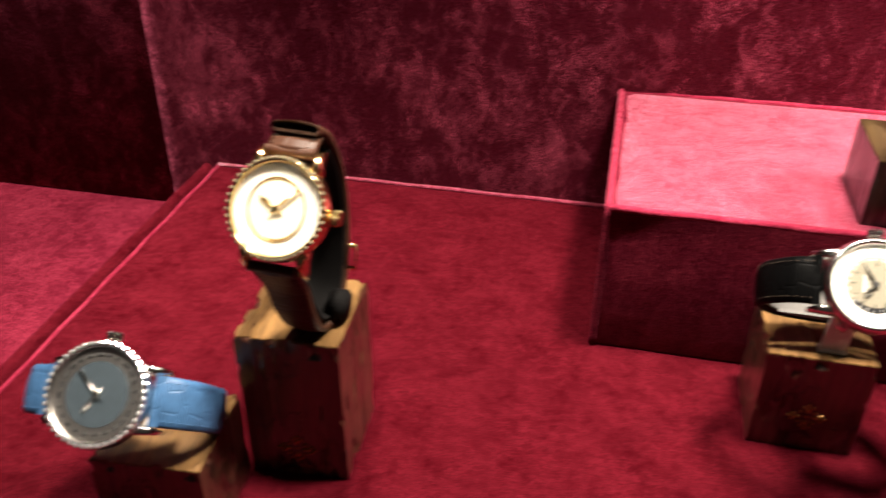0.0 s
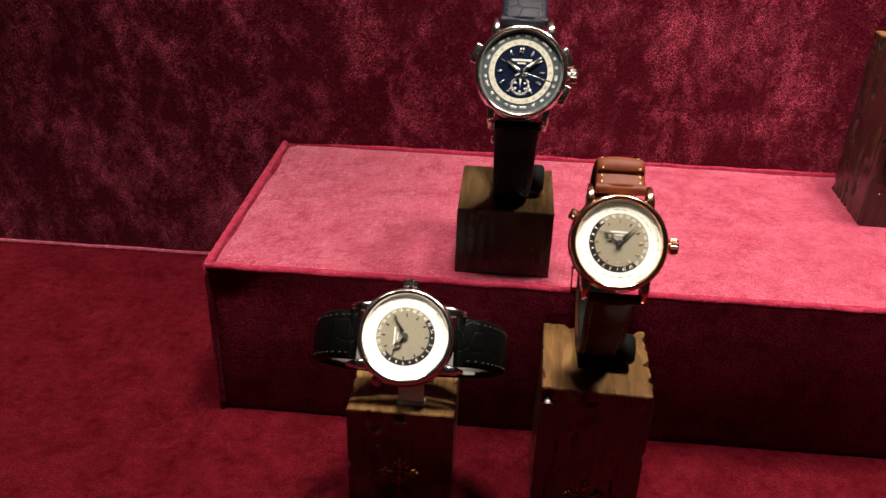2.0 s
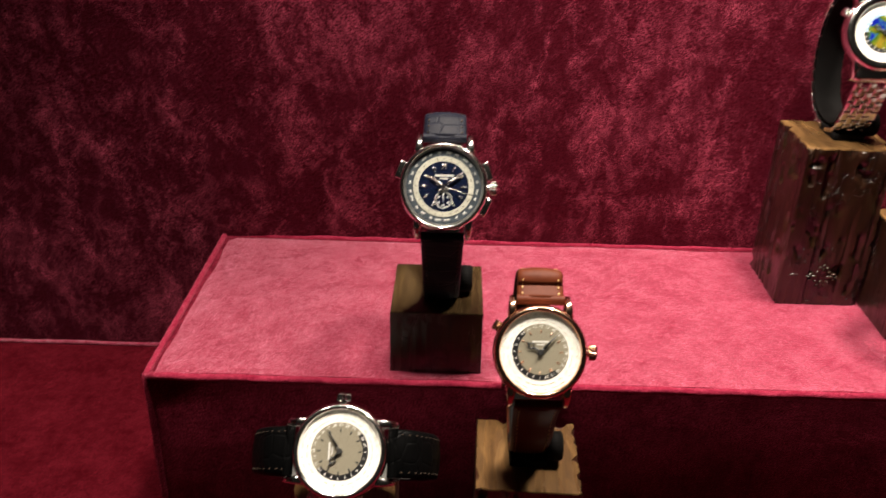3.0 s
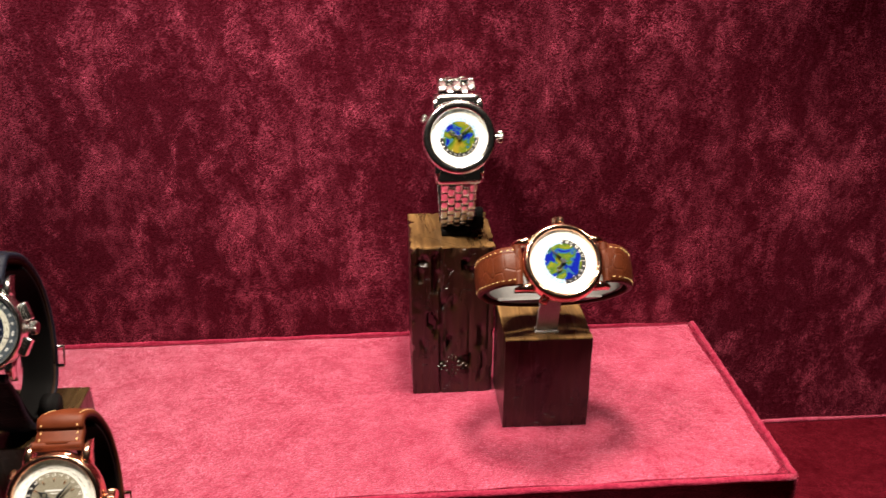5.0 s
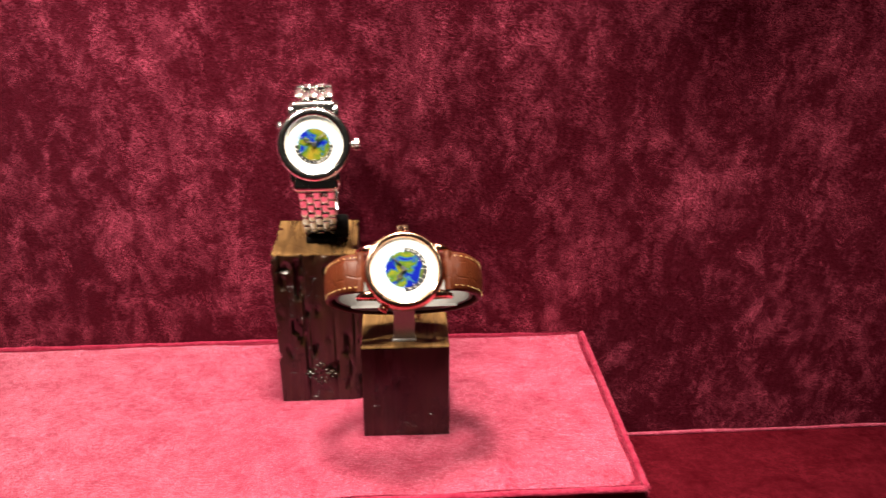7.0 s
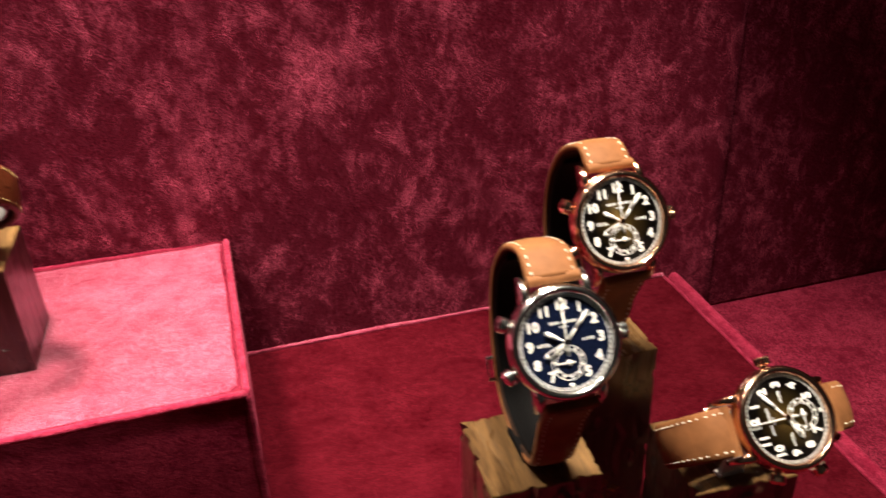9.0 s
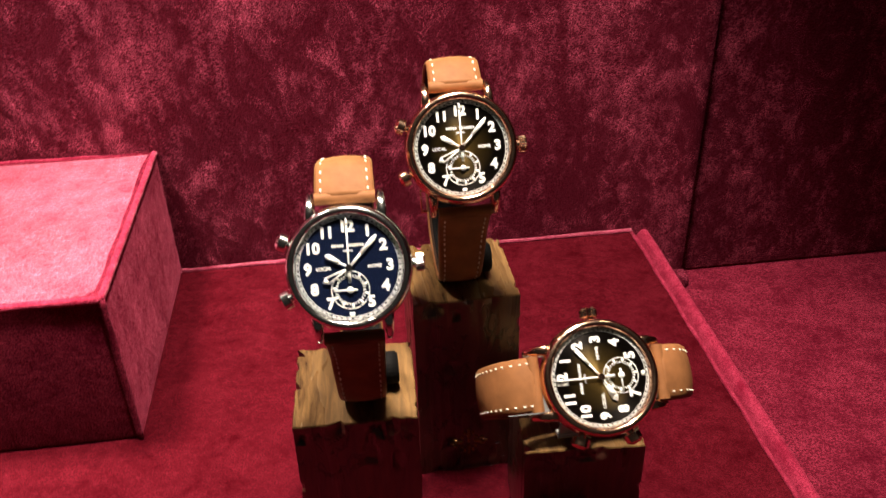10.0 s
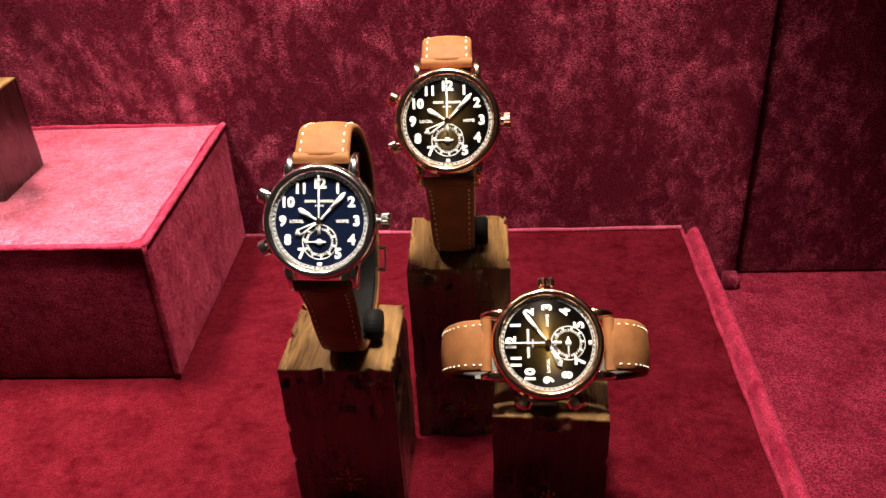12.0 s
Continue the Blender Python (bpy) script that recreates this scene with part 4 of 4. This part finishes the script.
def bracelet(root, key, D, tilt, m):
    """Five small polished links to a row, row by row round the loop."""
    ROWS = 28
    path, length = spline(loop_path(tilt, D, False, drop_of(key), DEEP[key]), ROWS)
    fr = frames(path)
    pitch = length / ROWS
    bm = bmesh.new()
    box(bm, -0.5, 0.5, -0.5, 0.5, -0.5, 0.5, 0.10, 2)
    link = link_mesh("link", bm, m)
    mesh = link.data
    bpy.data.objects.remove(link)
    for i in range(1, ROWS):
        p, o = fr[i]
        d = Vector((-o.y, o.x))
        w = 0.0195 - 0.0035 * min(1.0, min(i, ROWS - i) / 11)
        for c in range(5):
            q = p + o * 0.0012 + d * (pitch * 0.5 * (c % 2))
            ob = new("link", mesh)
            ob.parent = root
            basis = Matrix(((1, 0, 0), (0, d.x, o.x), (0, d.y, o.y))).to_4x4()
            ob.matrix_local = Matrix.Translation(((c - 2) * w / 5, q.x, q.y)) @ basis @ Matrix.Diagonal((w / 5 * 0.95, pitch * 0.90, 0.0026, 1))
    for sy in (1, -1):
        bm = bmesh.new()
        box(bm, -0.0122, 0.0122, sy * D * 0.47 - 0.0060, sy * D * 0.47 + 0.0046, -0.0086, -0.0012, 0.0035, 4)
        part("end_link", bm, m, root)


def gem_bezel(root, D, gem, count=44):
    R = D / 2
    for k in range(count):
        a = 2 * math.pi * k / count
        bm = bmesh.new()
        bmesh.ops.create_icosphere(bm, subdivisions=1, radius=R * 0.060, matrix=Matrix.Translation((R * 0.945 * math.cos(a), R * 0.945 * math.sin(a), 0.0018)) @ Matrix.Diagonal((1, 1, 0.7, 1)))
        part("diamond", bm, gem, root, smooth=False)



# sky-blue strap, diamonds
p = PLACES["a"]
w = watch("wristwatch with diamond bezel, grey-blue dial and sky-blue alligator strap", *p)
watch_body(w, 0.041, STEEL, True, 0.020)
strap(w, "a", 0.041, BLUE_CROC, BLUE_CROC, 0.020, 0.018)
gem_bezel(w, 0.041, DIAMOND)
disc(w, "hour_ring", 0.0125, 0.0176, 0.0002, SATIN, "silver outer ring")
disc(w, "dial", 0, 0.0125, 0.0004, BLUE_GREY_DIAL)
city_bars(w, 0.0150, INK, 11, 0.0014)
clock_hands(w, 300, 45, 0.036, STEEL, 0.0009)

# yellow gold, diamonds
p = PLACES["b"]
w = watch("yellow gold wristwatch, diamond bezel, pale dial, dark brown alligator strap", *p)
watch_body(w, 0.039, GOLD, True, 0.020)
strap(w, "b", 0.039, DARK_CROC, DARK_THREAD, 0.020, 0.017, LINING, GOLD)
gem_bezel(w, 0.039, GOLD_GEM)
disc(w, "hour_ring", 0.0115, 0.0168, 0.0002, WHITE_LACQUER, "white outer ring")
disc(w, "dial", 0, 0.0115, 0.0004, SILVER_DIAL)
bm = bmesh.new()
lathe(bm, [(0.0118, 0.0004), (0.0118, 0.0006), (0.0108, 0.0006), (0.0108, 0.0004)], 64, True)
part("hour_circle", bm, GOLD, w)
clock_hands(w, 300, 45, 0.034, GOLD, 0.0009)

p = PLACES["c"]
w = world_watch("white gold world-time wristwatch on a glossy black alligator strap, lying sideways", p, 0.0385, STEEL, OPALINE, 0.020, 305, 57)
strap(w, "c", 0.0385, BLACK_CROC, DARK_THREAD, 0.020, 0.018)
p = PLACES["d"]
w = world_watch("rose gold world-time wristwatch on a chestnut leather strap", p, 0.0385, ROSE, OPALINE, 0.020, 303, 43)
strap(w, "d", 0.0385, BROWN_CALF, GOLD_THREAD, 0.020, 0.017, LINING, ROSE)
chronograph("white gold world-time chronograph with navy dial on a dark alligator strap", PLACES["e"], 0.0395)
p = PLACES["f"]
w = world_watch("white gold world-time wristwatch with enamelled map dial on a five-link bracelet", p, 0.0392, STEEL, MAP_A, 0.020, 300, 45, True, 0.74)
bracelet(w, "f", 0.0392, p[3], STEEL)
p = PLACES["g"]
w = world_watch("rose gold wristwatch, enamelled map dial, chestnut strap, lying sideways", p, 0.0390, ROSE, MAP_B, 0.020, 302, 47, True, 0.81)
strap(w, "g", 0.0390, BROWN_CROC, GOLD_THREAD, 0.020, 0.018, LINING, ROSE)
pilot_watch("white gold pilot wristwatch with navy dial on a tan leather strap", "h", 0.0426, STEEL, NAVY)
pilot_watch("rose gold pilot wristwatch, brown sunburst dial, tan leather strap", "i", 0.0430, ROSE, BROWN_DIAL)
pilot_watch("rose gold pilot wristwatch with brown dial on tan leather, lying sideways", "j", 0.0408, ROSE, BROWN_DIAL, (240, 53, 242), 0.0195)

for key, (x, y, z, tilt, yaw, roll, sideways) in PLACES.items():
    sx, sy, sz, sw, sd, sh = STANDS[key][:6]
    holder(key, x, y, z, tilt, sideways, 0.040, sz + sh, yaw, roll, sy + sd * (0.42 if sideways else 0.52))


# ---- lighting track over the display ----
def lighting_track():
    root = tagged(new("lighting_track"), "slim black lighting track held off the velvet hanging", "lighting track")
    bm = bmesh.new()
    box(bm, -0.56, 1.12, -0.045, -0.005, CEIL - 0.012, CEIL, 0.003)
    part("rail", bm, LAMP_HOUSING, root)
    for x in (-0.30, 0.28, 0.84):
        bm = bmesh.new()
        box(bm, x - 0.01, x + 0.01, -0.006, WALL_Y + 0.001, CEIL - 0.010, CEIL - 0.002, 0.002)
        part("bracket", bm, LAMP_HOUSING, root)
    return root


def track_spot(x, y):
    """A short can that hangs from the track, open below."""
    root = tagged(new("track_spotlight"), "small black spotlight hanging from the lighting track", "spotlight", "track spotlights")
    root.matrix_world = pose(x, y, CEIL)
    bm = bmesh.new()
    lathe(bm, [(0.028, -0.014), (0.030, -0.018), (0.030, -0.034), (0.0285, -0.034), (0.0285, -0.018), (0.010, -0.016), (0.010, -0.014)], 32, True)
    part("can", bm, LAMP_HOUSING, root)
    bm = bmesh.new()
    box(bm, -0.008, 0.008, min(0.0, -0.025 - y) - 0.004, max(0.0, -0.025 - y) + 0.004, -0.015, -0.011)
    part("arm", bm, LAMP_HOUSING, root)


lighting_track()
for lx, ly, *_ in LAMPS:
    track_spot(lx, ly)
